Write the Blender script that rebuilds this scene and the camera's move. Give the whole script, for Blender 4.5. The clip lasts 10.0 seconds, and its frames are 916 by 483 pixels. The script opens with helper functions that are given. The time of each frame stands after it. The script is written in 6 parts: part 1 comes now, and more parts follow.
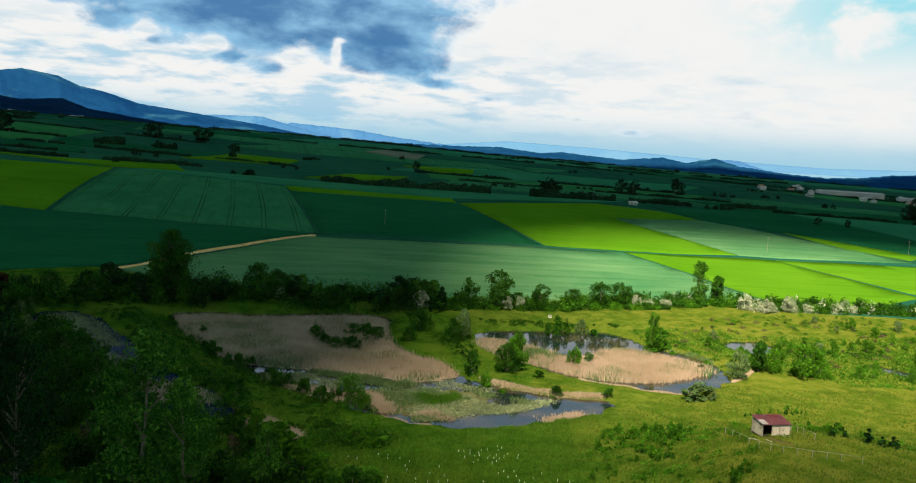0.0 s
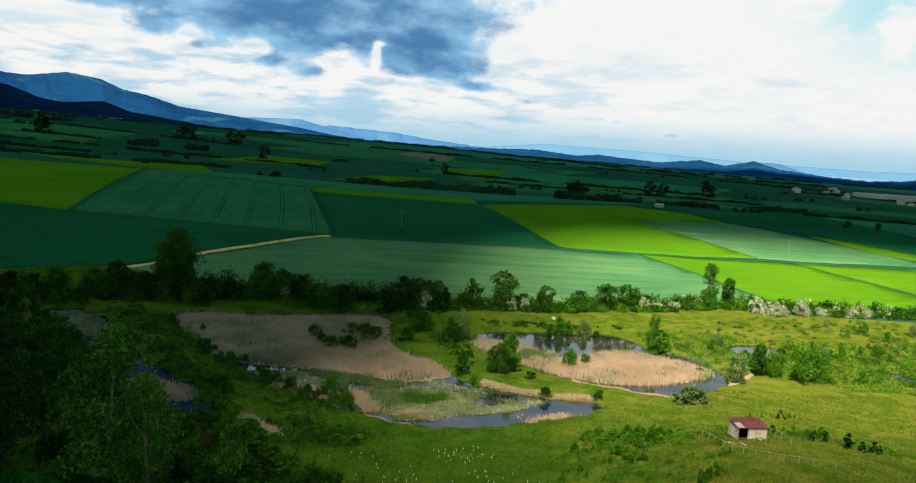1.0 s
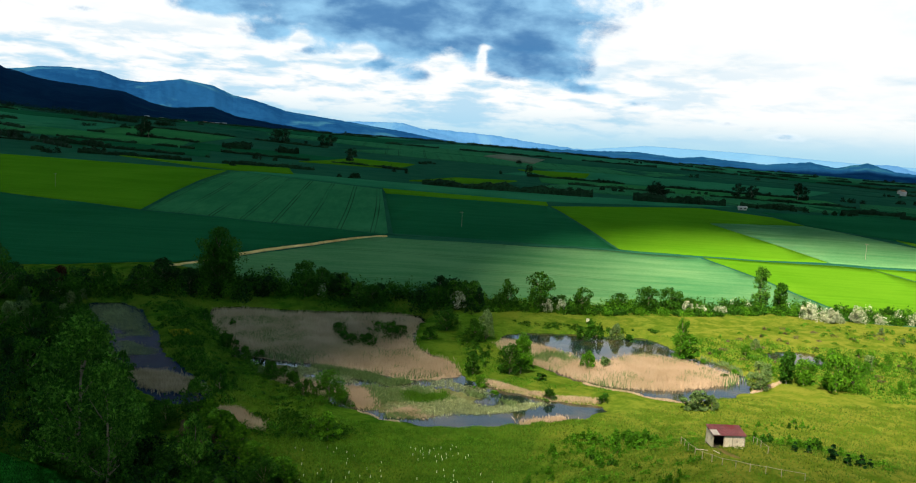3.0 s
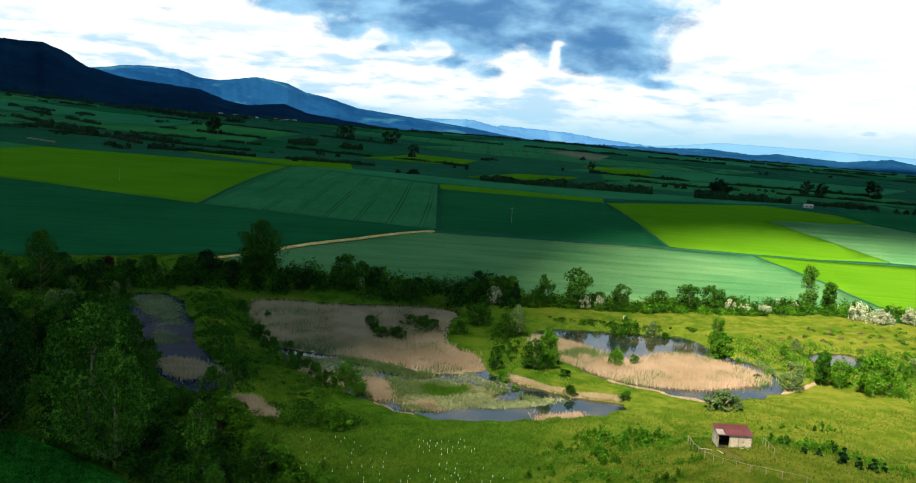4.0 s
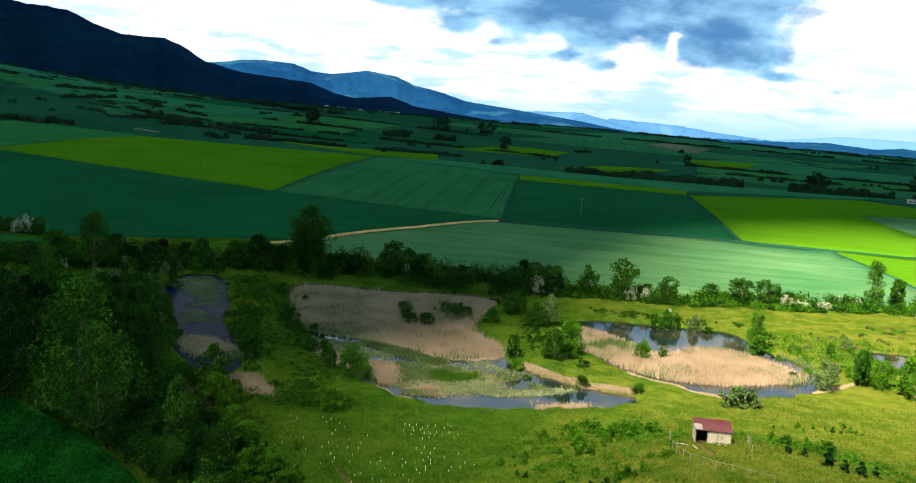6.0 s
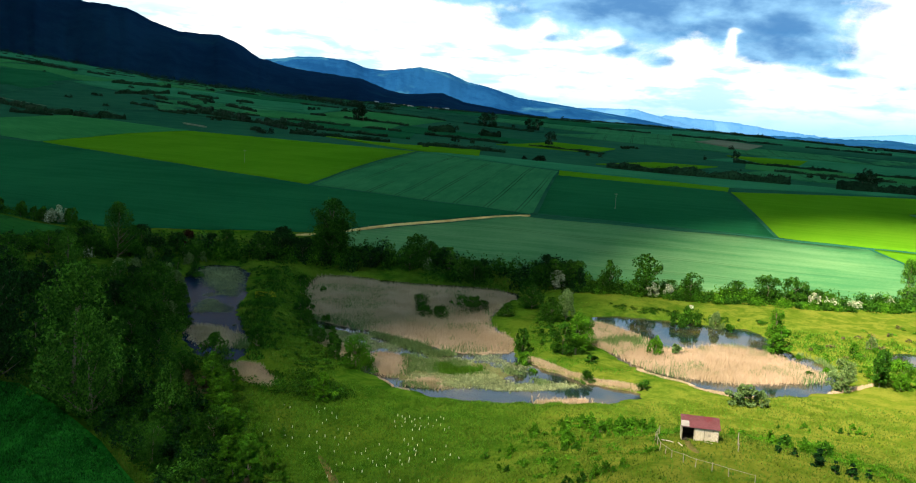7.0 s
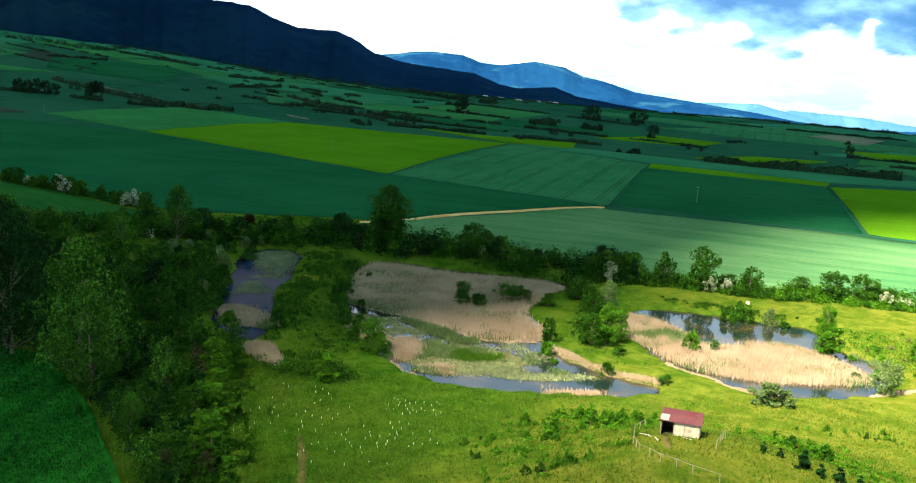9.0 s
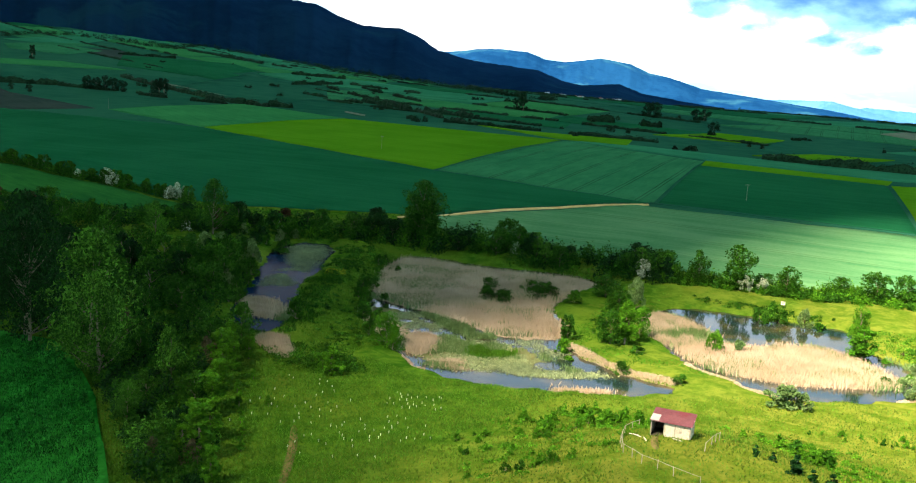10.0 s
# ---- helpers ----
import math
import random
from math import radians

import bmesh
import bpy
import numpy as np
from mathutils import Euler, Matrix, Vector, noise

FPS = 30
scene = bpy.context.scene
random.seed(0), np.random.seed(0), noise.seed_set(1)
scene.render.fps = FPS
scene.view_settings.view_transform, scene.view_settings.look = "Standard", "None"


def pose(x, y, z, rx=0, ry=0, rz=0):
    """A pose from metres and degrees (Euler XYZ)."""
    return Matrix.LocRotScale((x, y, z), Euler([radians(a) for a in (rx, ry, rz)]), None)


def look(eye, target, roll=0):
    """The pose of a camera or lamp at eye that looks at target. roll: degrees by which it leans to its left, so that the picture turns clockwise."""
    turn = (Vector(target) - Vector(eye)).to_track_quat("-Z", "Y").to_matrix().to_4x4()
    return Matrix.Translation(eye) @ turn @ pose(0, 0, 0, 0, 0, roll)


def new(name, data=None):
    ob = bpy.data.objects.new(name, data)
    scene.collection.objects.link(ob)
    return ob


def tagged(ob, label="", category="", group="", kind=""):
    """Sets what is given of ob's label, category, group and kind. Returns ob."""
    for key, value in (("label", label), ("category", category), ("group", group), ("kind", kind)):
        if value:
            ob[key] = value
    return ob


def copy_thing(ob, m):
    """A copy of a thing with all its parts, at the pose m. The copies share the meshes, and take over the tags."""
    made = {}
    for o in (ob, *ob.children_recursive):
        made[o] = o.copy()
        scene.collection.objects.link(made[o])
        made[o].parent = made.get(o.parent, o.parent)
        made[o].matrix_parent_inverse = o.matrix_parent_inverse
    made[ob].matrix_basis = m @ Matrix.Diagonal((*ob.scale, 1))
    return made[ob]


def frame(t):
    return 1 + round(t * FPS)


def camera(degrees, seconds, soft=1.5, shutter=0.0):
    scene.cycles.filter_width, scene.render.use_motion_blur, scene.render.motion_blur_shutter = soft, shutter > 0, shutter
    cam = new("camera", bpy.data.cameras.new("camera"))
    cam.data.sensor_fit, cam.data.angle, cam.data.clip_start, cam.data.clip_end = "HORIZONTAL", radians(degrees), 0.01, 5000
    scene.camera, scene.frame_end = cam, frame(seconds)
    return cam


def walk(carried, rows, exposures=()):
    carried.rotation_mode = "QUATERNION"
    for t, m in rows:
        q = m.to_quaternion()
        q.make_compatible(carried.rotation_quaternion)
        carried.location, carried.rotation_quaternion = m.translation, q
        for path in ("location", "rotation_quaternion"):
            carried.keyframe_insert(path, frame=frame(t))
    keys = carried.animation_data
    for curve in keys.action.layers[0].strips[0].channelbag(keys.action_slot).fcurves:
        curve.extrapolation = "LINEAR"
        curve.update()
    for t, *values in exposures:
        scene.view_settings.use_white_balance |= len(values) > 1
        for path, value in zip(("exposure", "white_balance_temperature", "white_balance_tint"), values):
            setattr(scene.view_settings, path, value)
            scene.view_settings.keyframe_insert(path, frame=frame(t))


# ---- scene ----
cam = camera(53.5, 10.0, soft=1.1)
METRES, EYE, TILT, LEAN, TURN = 100.0, 51.0, -6.0, -3.5, 0.0
ROWS = [
    (0.0, 0.0, 0.0, 0.0, 0.0, 0.0, -0.0),
    (0.5, 0.0514, 0.0023, -0.0037, 1.24, 0.08, -0.16),
    (1.0, 0.1031, 0.0067, -0.006, 2.42, 0.16, -0.28),
    (1.5, 0.1543, 0.013, -0.0078, 3.62, 0.26, -0.36),
    (2.0, 0.2056, 0.0208, -0.0093, 4.86, 0.36, -0.45),
    (2.5, 0.256, 0.0294, -0.0112, 6.35, 0.34, -0.56),
    (3.0, 0.3082, 0.035, -0.0127, 8.98, 0.29, -0.77),
    (4.5, 0.4551, 0.0736, -0.0197, 15.27, -0.15, -1.59),
    (5.0, 0.5015, 0.0924, -0.0228, 17.01, -0.3, -1.84),
    (5.5, 0.5472, 0.1127, -0.0255, 18.73, -0.44, -2.03),
    (7.0, 0.6748, 0.1845, -0.0338, 23.78, -0.95, -2.73),
    (7.5, 0.7149, 0.2115, -0.0361, 25.54, -1.12, -2.99),
    (8.0, 0.7527, 0.2396, -0.039, 27.29, -1.3, -3.21),
    (8.5, 0.7897, 0.2691, -0.0426, 29.02, -1.46, -3.45),
    (9.0, 0.8273, 0.2996, -0.0448, 31.11, -1.65, -3.68),
    (9.5, 0.8648, 0.3316, -0.045, 33.23, -1.86, -3.92),
    (10.0, 0.9008, 0.3652, -0.0444, 35.24, -2.09, -4.17),
]
walk(cam, [(t, pose(0, 0, EYE, TILT, LEAN, TURN) @ pose(METRES * x, METRES * y, METRES * z, 90 + pitch, roll, yaw)) for t, x, y, z, yaw, pitch, roll in ROWS],
     exposures=[(0.0, 0.85), (3.0, 1.05), (5.5, 1.3), (8.0, 1.65), (10.0, 2.05)])

# ---- light ----
SUN_AZ, SUN_EL = 190.0, 50.0     # compass degrees from +y, clockwise, and height over the horizon
SUN_DIR = Vector((math.sin(radians(SUN_AZ)) * math.cos(radians(SUN_EL)), math.cos(radians(SUN_AZ)) * math.cos(radians(SUN_EL)), math.sin(radians(SUN_EL))))
sun_data = bpy.data.lights.new("sun", "SUN")
sun_data.energy, sun_data.angle, sun_data.color = 7.0, radians(4.0), (1.0, 0.80, 0.53)
sun = new("sun", sun_data)
sun.matrix_basis = look(SUN_DIR * 300, (0, 0, 0))


# ---- node helpers ----
class Mat:
    """A small builder for node materials."""

    def __init__(self, tree):
        self.t = tree

    def node(self, kind, **inputs):
        n = self.t.nodes.new(kind)
        for k, v in inputs.items():
            self.set(n, k.replace("_", " "), v)
        return n

    def set(self, n, key, v):
        socket = n.inputs[int(key[1:])] if key[0] == "i" and key[1:].isdigit() else n.inputs[key]
        if hasattr(v, "is_output"):
            self.t.links.new(v, socket)
        else:
            socket.default_value = v

    def math(self, op, a, b=0.0, c=0.0, clamp=False):
        n = self.node("ShaderNodeMath", i0=a, i1=b, i2=c)
        n.operation, n.use_clamp = op, clamp
        return n.outputs[0]

    def vmath(self, op, a, b):
        n = self.node("ShaderNodeVectorMath", i0=a, i1=b)
        n.operation = op
        return n.outputs[0]

    def mix(self, f, a, b):
        n = self.t.nodes.new("ShaderNodeMix")
        n.data_type = "RGBA"
        self.set(n, "i0", f), self.set(n, "i6", a), self.set(n, "i7", b)
        return n.outputs[2]

    def ramp(self, f, lo, hi):
        n = self.node("ShaderNodeMapRange", Value=f)
        n.interpolation_type = "SMOOTHSTEP"
        self.set(n, "From Min", lo), self.set(n, "From Max", hi)
        return n.outputs[0]

    def noise(self, vec, scale, detail=4.0, rough=0.55, distort=0.0):
        n = self.node("ShaderNodeTexNoise", Vector=vec, Scale=scale, Detail=detail, Roughness=rough, Distortion=distort)
        return n.outputs[0]

    def scaled(self, vec, x, y, z, rz=0.0):
        n = self.node("ShaderNodeMapping", Vector=vec)
        n.inputs["Rotation"].default_value = (0, 0, radians(rz))
        n.inputs["Scale"].default_value = (x, y, z)
        return n.outputs[0]


def rgb(r, g, b):
    return (r, g, b, 1.0)


def material(name):
    m = bpy.data.materials.new(name)
    m.use_nodes = True
    k = Mat(m.node_tree)
    bsdf = m.node_tree.nodes["Principled BSDF"]
    pos = k.t.nodes.new("ShaderNodeNewGeometry").outputs["Position"]
    return m, k, bsdf, pos


def relief(k, bsdf, value, dist, strength=1.0):
    n = k.node("ShaderNodeBump", Strength=strength, Distance=dist, Height=value)
    k.set(bsdf, "Normal", n.outputs[0])


def surface(name, a, b, coarse, fine, rough=0.9, bump=0.05, c=None, c_scale=0.05, c_lo=0.5, c_hi=0.7, specular=0.2):
    """Two-tone surface with coarse and fine variation and a third tone in stains."""
    m, k, bsdf, pos = material(name)
    n1, n2 = k.noise(pos, coarse, 5.0), k.noise(pos, fine, 3.0)
    f = k.ramp(k.math("ADD", k.math("MULTIPLY", n1, 0.6), k.math("MULTIPLY", n2, 0.4)), 0.35, 0.65)
    col = k.mix(f, rgb(*a), rgb(*b))
    if c:
        col = k.mix(k.ramp(k.noise(pos, c_scale, 5.0, 0.6), c_lo, c_hi), col, rgb(*c))
    k.set(bsdf, "Base Color", col), k.set(bsdf, "Roughness", rough), k.set(bsdf, "Specular IOR Level", specular)
    relief(k, bsdf, n2, bump)
    return m


def crop(name, a, b, rows=0.0, row_gap=3.0, tram=0.0, tram_gap=18.0, bump=0.25):
    """A sown field: tone drifting over tens of metres, drill rows and wheel tracks along the angle given."""
    m, k, bsdf, pos = material(name)
    large, small = k.noise(pos, 0.02, 4.0, 0.55), k.noise(pos, 0.9, 4.0, 0.7)
    turned = k.scaled(pos, 1, 1, 1, rows)
    streak = k.noise(k.scaled(turned, 0.012, 0.9 / row_gap, 1), 1.0, 3.0, 0.6)
    f = k.math("ADD", k.math("MULTIPLY", large, 0.45), k.math("ADD", k.math("MULTIPLY", streak, 0.35), k.math("MULTIPLY", small, 0.2)))
    col = k.mix(k.ramp(f, 0.36, 0.64), rgb(*a), rgb(*b))
    if tram:
        sep = k.node("ShaderNodeSeparateXYZ", Vector=turned)
        wob = k.math("MULTIPLY", k.math("SUBTRACT", k.noise(k.scaled(turned, 0.0035, 0.0022, 0), 1.0, 0.0), 0.5), 12.0)
        v = k.math("FRACT", k.math("DIVIDE", k.math("ADD", sep.outputs[1], wob), tram_gap))
        one = k.ramp(k.math("ABSOLUTE", k.math("SUBTRACT", v, 0.44)), 0.0, 0.028)
        two = k.ramp(k.math("ABSOLUTE", k.math("SUBTRACT", v, 0.56)), 0.0, 0.028)
        faint = k.ramp(k.noise(k.scaled(turned, 0.01, 0.05, 0), 1.0, 3.0), 0.30, 0.62)
        line = k.math("MULTIPLY", k.math("SUBTRACT", 1.0, k.math("MULTIPLY", one, two)), k.math("MULTIPLY", faint, tram))
        col = k.mix(line, col, rgb(0.012, 0.03, 0.012))
    k.set(bsdf, "Base Color", col), k.set(bsdf, "Roughness", 0.9), k.set(bsdf, "Specular IOR Level", 0.0)
    relief(k, bsdf, k.math("ADD", small, k.math("MULTIPLY", streak, 1.5)), bump, 0.7)
    return m


def foliage(name, a, b, c, glow=0.35, gap_shade=0.7):
    """Leaves: tone differs leaf by leaf and plant by plant; some light passes through."""
    m, k, bsdf, pos = material(name)
    leaf = k.t.nodes.new("ShaderNodeNewGeometry").outputs["Random Per Island"]
    plant = k.t.nodes.new("ShaderNodeObjectInfo").outputs["Random"]
    # random leaf tones, the bright end raised to give a sparkle of highlights
    col = k.mix(k.ramp(leaf, 0.2, 1.0), rgb(*[0.9 * u for u in a]), rgb(*[min(0.9, 1.3 * u) for u in b]))
    col = k.mix(k.math("MULTIPLY", plant, 0.7), col, rgb(*c))
    # dark noise painted in for the shade in gaps between leaf clumps
    col = k.mix(k.math("MULTIPLY", k.ramp(k.noise(pos, 0.16, 3.0), 0.4, 0.62), 0.25 + 0.5 * gap_shade), col, rgb(*[0.55 * u for u in a]))
    col = k.mix(k.math("MULTIPLY", k.ramp(k.noise(pos, 0.8, 3.0, 0.6), 0.46, 0.60), gap_shade), col, rgb(*[0.38 * u for u in a]))
    k.set(bsdf, "Base Color", col), k.set(bsdf, "Roughness", 0.7), k.set(bsdf, "Specular IOR Level", 0.08)
    lucent = k.node("ShaderNodeBsdfTranslucent", Color=col)
    mixer = k.node("ShaderNodeMixShader", i0=glow, i1=bsdf.outputs[0], i2=lucent.outputs[0])
    k.t.links.new(mixer.outputs[0], k.t.nodes["Material Output"].inputs[0])
    return m


# ---- sky ----
world = bpy.data.worlds.new("sky")
scene.world = world
world.use_nodes = True
w = Mat(world.node_tree)
sky = w.t.nodes.new("ShaderNodeTexSky")
sky.sky_type, sky.sun_disc = "NISHITA", False
sky.sun_elevation, sky.sun_rotation = radians(SUN_EL), radians(SUN_AZ)
way = w.t.nodes.new("ShaderNodeTexCoord").outputs["Generated"]
axes = w.node("ShaderNodeSeparateXYZ", Vector=way)
up = w.math("MAXIMUM", axes.outputs[2], 0.0)
flat = w.vmath("DIVIDE", way, w.node("ShaderNodeCombineXYZ", X=w.math("ADD", up, 0.10), Y=w.math("ADD", up, 0.10), Z=1.0).outputs[0])
clear = w.vmath("MULTIPLY", sky.outputs[0], (0.085, 0.095, 0.1))
side = w.math("ARCTAN2", w.math("MULTIPLY", axes.outputs[0], -1.0), axes.outputs[1])
el = w.math("ARCSINE", axes.outputs[2])


def sky_noise(across, tall, detail=7.0, rough=0.58, distort=0.3, at=0.0):
    v = w.node("ShaderNodeCombineXYZ", X=w.math("MULTIPLY", side, across), Y=w.math("MULTIPLY", el, tall), Z=at).outputs[0]
    return w.noise(v, 1.0, detail, rough, distort)


def puff(az, rise, wide, tall, weight):
    """One soft lump of cloud at a compass turn and rise in degrees."""
    du = w.math("DIVIDE", w.math("SUBTRACT", side, radians(az)), radians(wide))
    dv = w.math("DIVIDE", w.math("SUBTRACT", el, radians(rise)), radians(tall))
    r2 = w.math("ADD", w.math("MULTIPLY", du, du), w.math("MULTIPLY", dv, dv))
    return w.math("MULTIPLY", w.math("EXPONENT", w.math("MULTIPLY", r2, -1.0)), weight)


def heap(puffs):
    total = puff(*puffs[0])
    for one in puffs[1:]:
        total = w.math("ADD", total, puff(*one))
    return total


thin = w.noise(w.scaled(flat, 0.55, 0.55, 5.0), 1.0, 6.0, 0.6, 0.4)
veil = w.ramp(w.math("ADD", w.math("MULTIPLY", thin, 0.35), w.math("MULTIPLY", sky_noise(5, 18, at=2.0), 0.65)), 0.24, 0.46)
corner = w.math("MULTIPLY", w.ramp(side, radians(-13), radians(-25)), w.ramp(el, radians(4.5), radians(9)))
blue = w.mix(w.ramp(up, 0.12, 0.24), w.mix(0.75, clear, rgb(0.42, 0.82, 1.1)), rgb(0.30, 0.60, 1.1))
high = w.mix(w.ramp(up, 0.17, 0.25), rgb(1.22, 1.21, 1.18), w.mix(w.ramp(up, 0.36, 0.45), rgb(0.52, 0.70, 0.95), rgb(0.42, 0.58, 0.80)))
white = w.mix(w.ramp(up, 0.0, 0.05), rgb(0.50, 0.84, 1.02), high)
col = w.mix(w.math("MULTIPLY", veil, 0.96), blue, white)
col = w.mix(w.math("MULTIPLY", corner, w.ramp(sky_noise(9, 16, 5.0, 0.6, 0.3, 9.0), 0.60, 0.42)), col, rgb(0.48, 1.0, 1.12))
# rows of small flat cumulus low down
west = w.math("ADD", w.math("MULTIPLY", w.ramp(side, radians(-20), radians(9)), 0.85), 0.15)
low = w.math("MULTIPLY", w.ramp(el, radians(7.5), radians(4.0)), w.ramp(el, radians(0.0), radians(1.2)))
rows_of = w.ramp(w.math("ADD", w.math("MULTIPLY", sky_noise(9, 42, 6.0, 0.55, 0.2, 7.0), 0.55), w.math("MULTIPLY", sky_noise(24, 100, 5.0, 0.55, 0.25, 3.0), 0.45)), 0.45, 0.60)
col = w.mix(w.math("MULTIPLY", w.math("MULTIPLY", w.math("MULTIPLY", rows_of, west), low), 0.75), col, rgb(0.40, 0.76, 1.02))
# grey-blue cumulus bank with ragged arms and a bright hole
shape = heap([(12.4, 7.9, 9.89, 1.3, 1.0), (5.6, 6.2, 3.2, 1.4, 1.4), (4.0, 4.8, 2.9, 0.75, 0.95), (1.5, 3.7, 1.64, 0.38, 0.6), (12.6, 5.9, 2.56, 1.16, 0.9), (12.0, 4.0, 1.5, 0.5, 0.45),
              (14.5, 4.4, 1.16, 0.51, 0.5), (20.9, 6.0, 1.57, 0.82, 0.75), (18.2, 5.1, 1.7, 0.41, 0.5), (16.6, 6.3, 2.39, 0.75, 0.6), (23.8, 7.2, 2.73, 0.55, 0.5), (7.8, 5.4, 0.36, 0.75, -0.7), (7.3, 6.0, 0.8, 0.28, -0.6), (10.5, 4.7, 0.55, 0.38, -0.5),
              (19.1, 5.7, 0.55, 0.48, -0.5), (15.1, 5.2, 0.68, 0.55, -0.4), (13.3, 10.5, 14.32, 2.39, 1.0), (31.7, 6.4, 2.05, 0.41, 0.4), (-10.9, 1.4, 2.05, 0.31, 0.35), (-7.2, 2.1, 1.7, 0.27, 0.3), (-2.6, 3.0, 2.05, 0.31, 0.35)])
lumps = w.math("ADD", w.math("MULTIPLY", sky_noise(16, 30, 8.0, 0.62, 0.25, 1.3), 0.75), w.math("MULTIPLY", sky_noise(55, 80, 5.0, 0.6, 0.2, 5.3), 0.25))
solid = w.math("ADD", shape, w.math("MULTIPLY", w.math("SUBTRACT", lumps, 0.5), w.math("MULTIPLY", w.ramp(shape, 0.0, 0.35), 1.55)))
bank = w.ramp(solid, 0.18, 0.66)
shade = w.ramp(w.math("ADD", w.math("MULTIPLY", solid, 0.26), w.math("MULTIPLY", sky_noise(17, 36, 5.0, 0.52, 0.1, 4.0), 1.1)), 0.50, 1.02)
tone = w.mix(shade, rgb(0.36, 0.75, 1.08), rgb(0.032, 0.22, 0.52))
# lit rims
rim = w.math("MULTIPLY", w.ramp(solid, 0.14, 0.32), w.ramp(solid, 0.48, 0.33))
col = w.mix(w.math("MULTIPLY", rim, 0.22), col, rgb(1.45, 1.45, 1.42))
col = w.mix(w.math("MULTIPLY", bank, 0.94), col, tone)
back = w.t.nodes["Background"]
w.t.links.new(col, back.inputs[0])
back.inputs[1].default_value = 0.42

# ---- materials ----
def meadow():
    """Rough pasture: dull, lush and dried patches of many sizes."""
    m, k, bsdf, pos = material("meadow_grass")
    big, mid, tuft, fine = k.noise(pos, 0.035, 5.0, 0.6), k.noise(pos, 0.22, 5.0, 0.65, 0.4), k.noise(pos, 1.1, 4.0, 0.7), k.noise(pos, 5.0, 2.0)
    col = k.mix(k.ramp(mid, 0.36, 0.64), rgb(0.0225, 0.084, 0.0055), rgb(0.068, 0.142, 0.0125))
    col = k.mix(k.ramp(big, 0.44, 0.66), col, rgb(0.092, 0.152, 0.015))
    col = k.mix(k.math("MULTIPLY", k.ramp(k.noise(pos, 0.09, 7.0, 0.75), 0.54, 0.70), 0.6), col, rgb(0.120, 0.146, 0.023))
    # warm sunlight painted into the grass of the knoll and the pasture east of the ponds
    east = k.math("ADD", k.node("ShaderNodeSeparateXYZ", Vector=pos).outputs[0], k.math("MULTIPLY", k.math("SUBTRACT", k.noise(pos, 0.03, 6.0, 0.65, 0.5), 0.5), 110.0))
    # yellow-olive tone of the sunlit grass
    dry = k.mix(k.ramp(mid, 0.38, 0.62), rgb(0.090, 0.130, 0.013), rgb(0.185, 0.180, 0.034))
    col = k.mix(k.math("MULTIPLY", k.ramp(east, 6.0, 56.0), 0.55), col, dry)
    col = k.mix(k.math("MULTIPLY", k.ramp(tuft, 0.50, 0.70), 0.38), col, rgb(0.01404, 0.06053, 0.004131))
    col = k.mix(k.math("MULTIPLY", k.ramp(fine, 0.52, 0.72), 0.22), col, rgb(0.1053, 0.1917, 0.02066))
    k.set(bsdf, "Base Color", col), k.set(bsdf, "Roughness", 0.95), k.set(bsdf, "Specular IOR Level", 0.0)
    relief(k, bsdf, k.math("ADD", k.math("MULTIPLY", tuft, 2.0), fine), 0.3)
    return m


M_GRASS = meadow()
# distance haze is mixed into this blue-green base colour
M_FAR = surface("hazed_far_pasture", (0.010, 0.066, 0.044), (0.019, 0.094, 0.060), 0.004, 0.05, bump=0.5, specular=0.0)
M_TEAL = crop("barley", (0.040, 0.148, 0.066), (0.098, 0.218, 0.106), rows=-8, row_gap=5.0, tram=0.35, tram_gap=24.0)
M_WHEAT = crop("young_wheat", (0.0068, 0.07216, 0.0323), (0.0119, 0.09856, 0.0442), rows=-12)
M_TRAM = crop("wheat_with_wheel_tracks", (0.018, 0.1196, 0.0558), (0.0324, 0.1564, 0.0756), rows=77, tram=0.95, tram_gap=15.0)
M_RAPE = crop("rape_past_flowering", (0.048, 0.156, 0.006), (0.074, 0.198, 0.010), rows=-5)
# the next two crops carry distance haze as a blue-green tint
M_PALE = crop("hazed_pale_barley", (0.017, 0.128, 0.072), (0.030, 0.168, 0.094), rows=10)
M_LUSH = crop("hazed_lush_grass", (0.020, 0.130, 0.046), (0.033, 0.172, 0.062), rows=25)
M_NEARCROP = crop("dense_green_crop", (0.003, 0.06, 0.0065), (0.034, 0.246, 0.02925), rows=62, row_gap=2.5, bump=0.5)
M_MEADCROP = crop("green_meadow_crop", (0.010, 0.072, 0.018), (0.026, 0.120, 0.026), rows=4)
M_SOIL = crop("bare_soil", (0.024, 0.040, 0.038), (0.040, 0.056, 0.050), rows=15)
M_CHALK = crop("chalky_soil", (0.10, 0.125, 0.10), (0.16, 0.18, 0.14), rows=15)
M_TRACK = surface("limestone_track", (0.46, 0.30, 0.12), (0.70, 0.50, 0.25), 0.2, 2.0, bump=0.05, specular=0.0)
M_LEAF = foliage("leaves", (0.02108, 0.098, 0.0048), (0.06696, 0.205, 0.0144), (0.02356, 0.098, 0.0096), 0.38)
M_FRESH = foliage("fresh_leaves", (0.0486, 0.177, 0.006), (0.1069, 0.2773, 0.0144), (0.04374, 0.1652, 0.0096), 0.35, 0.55)
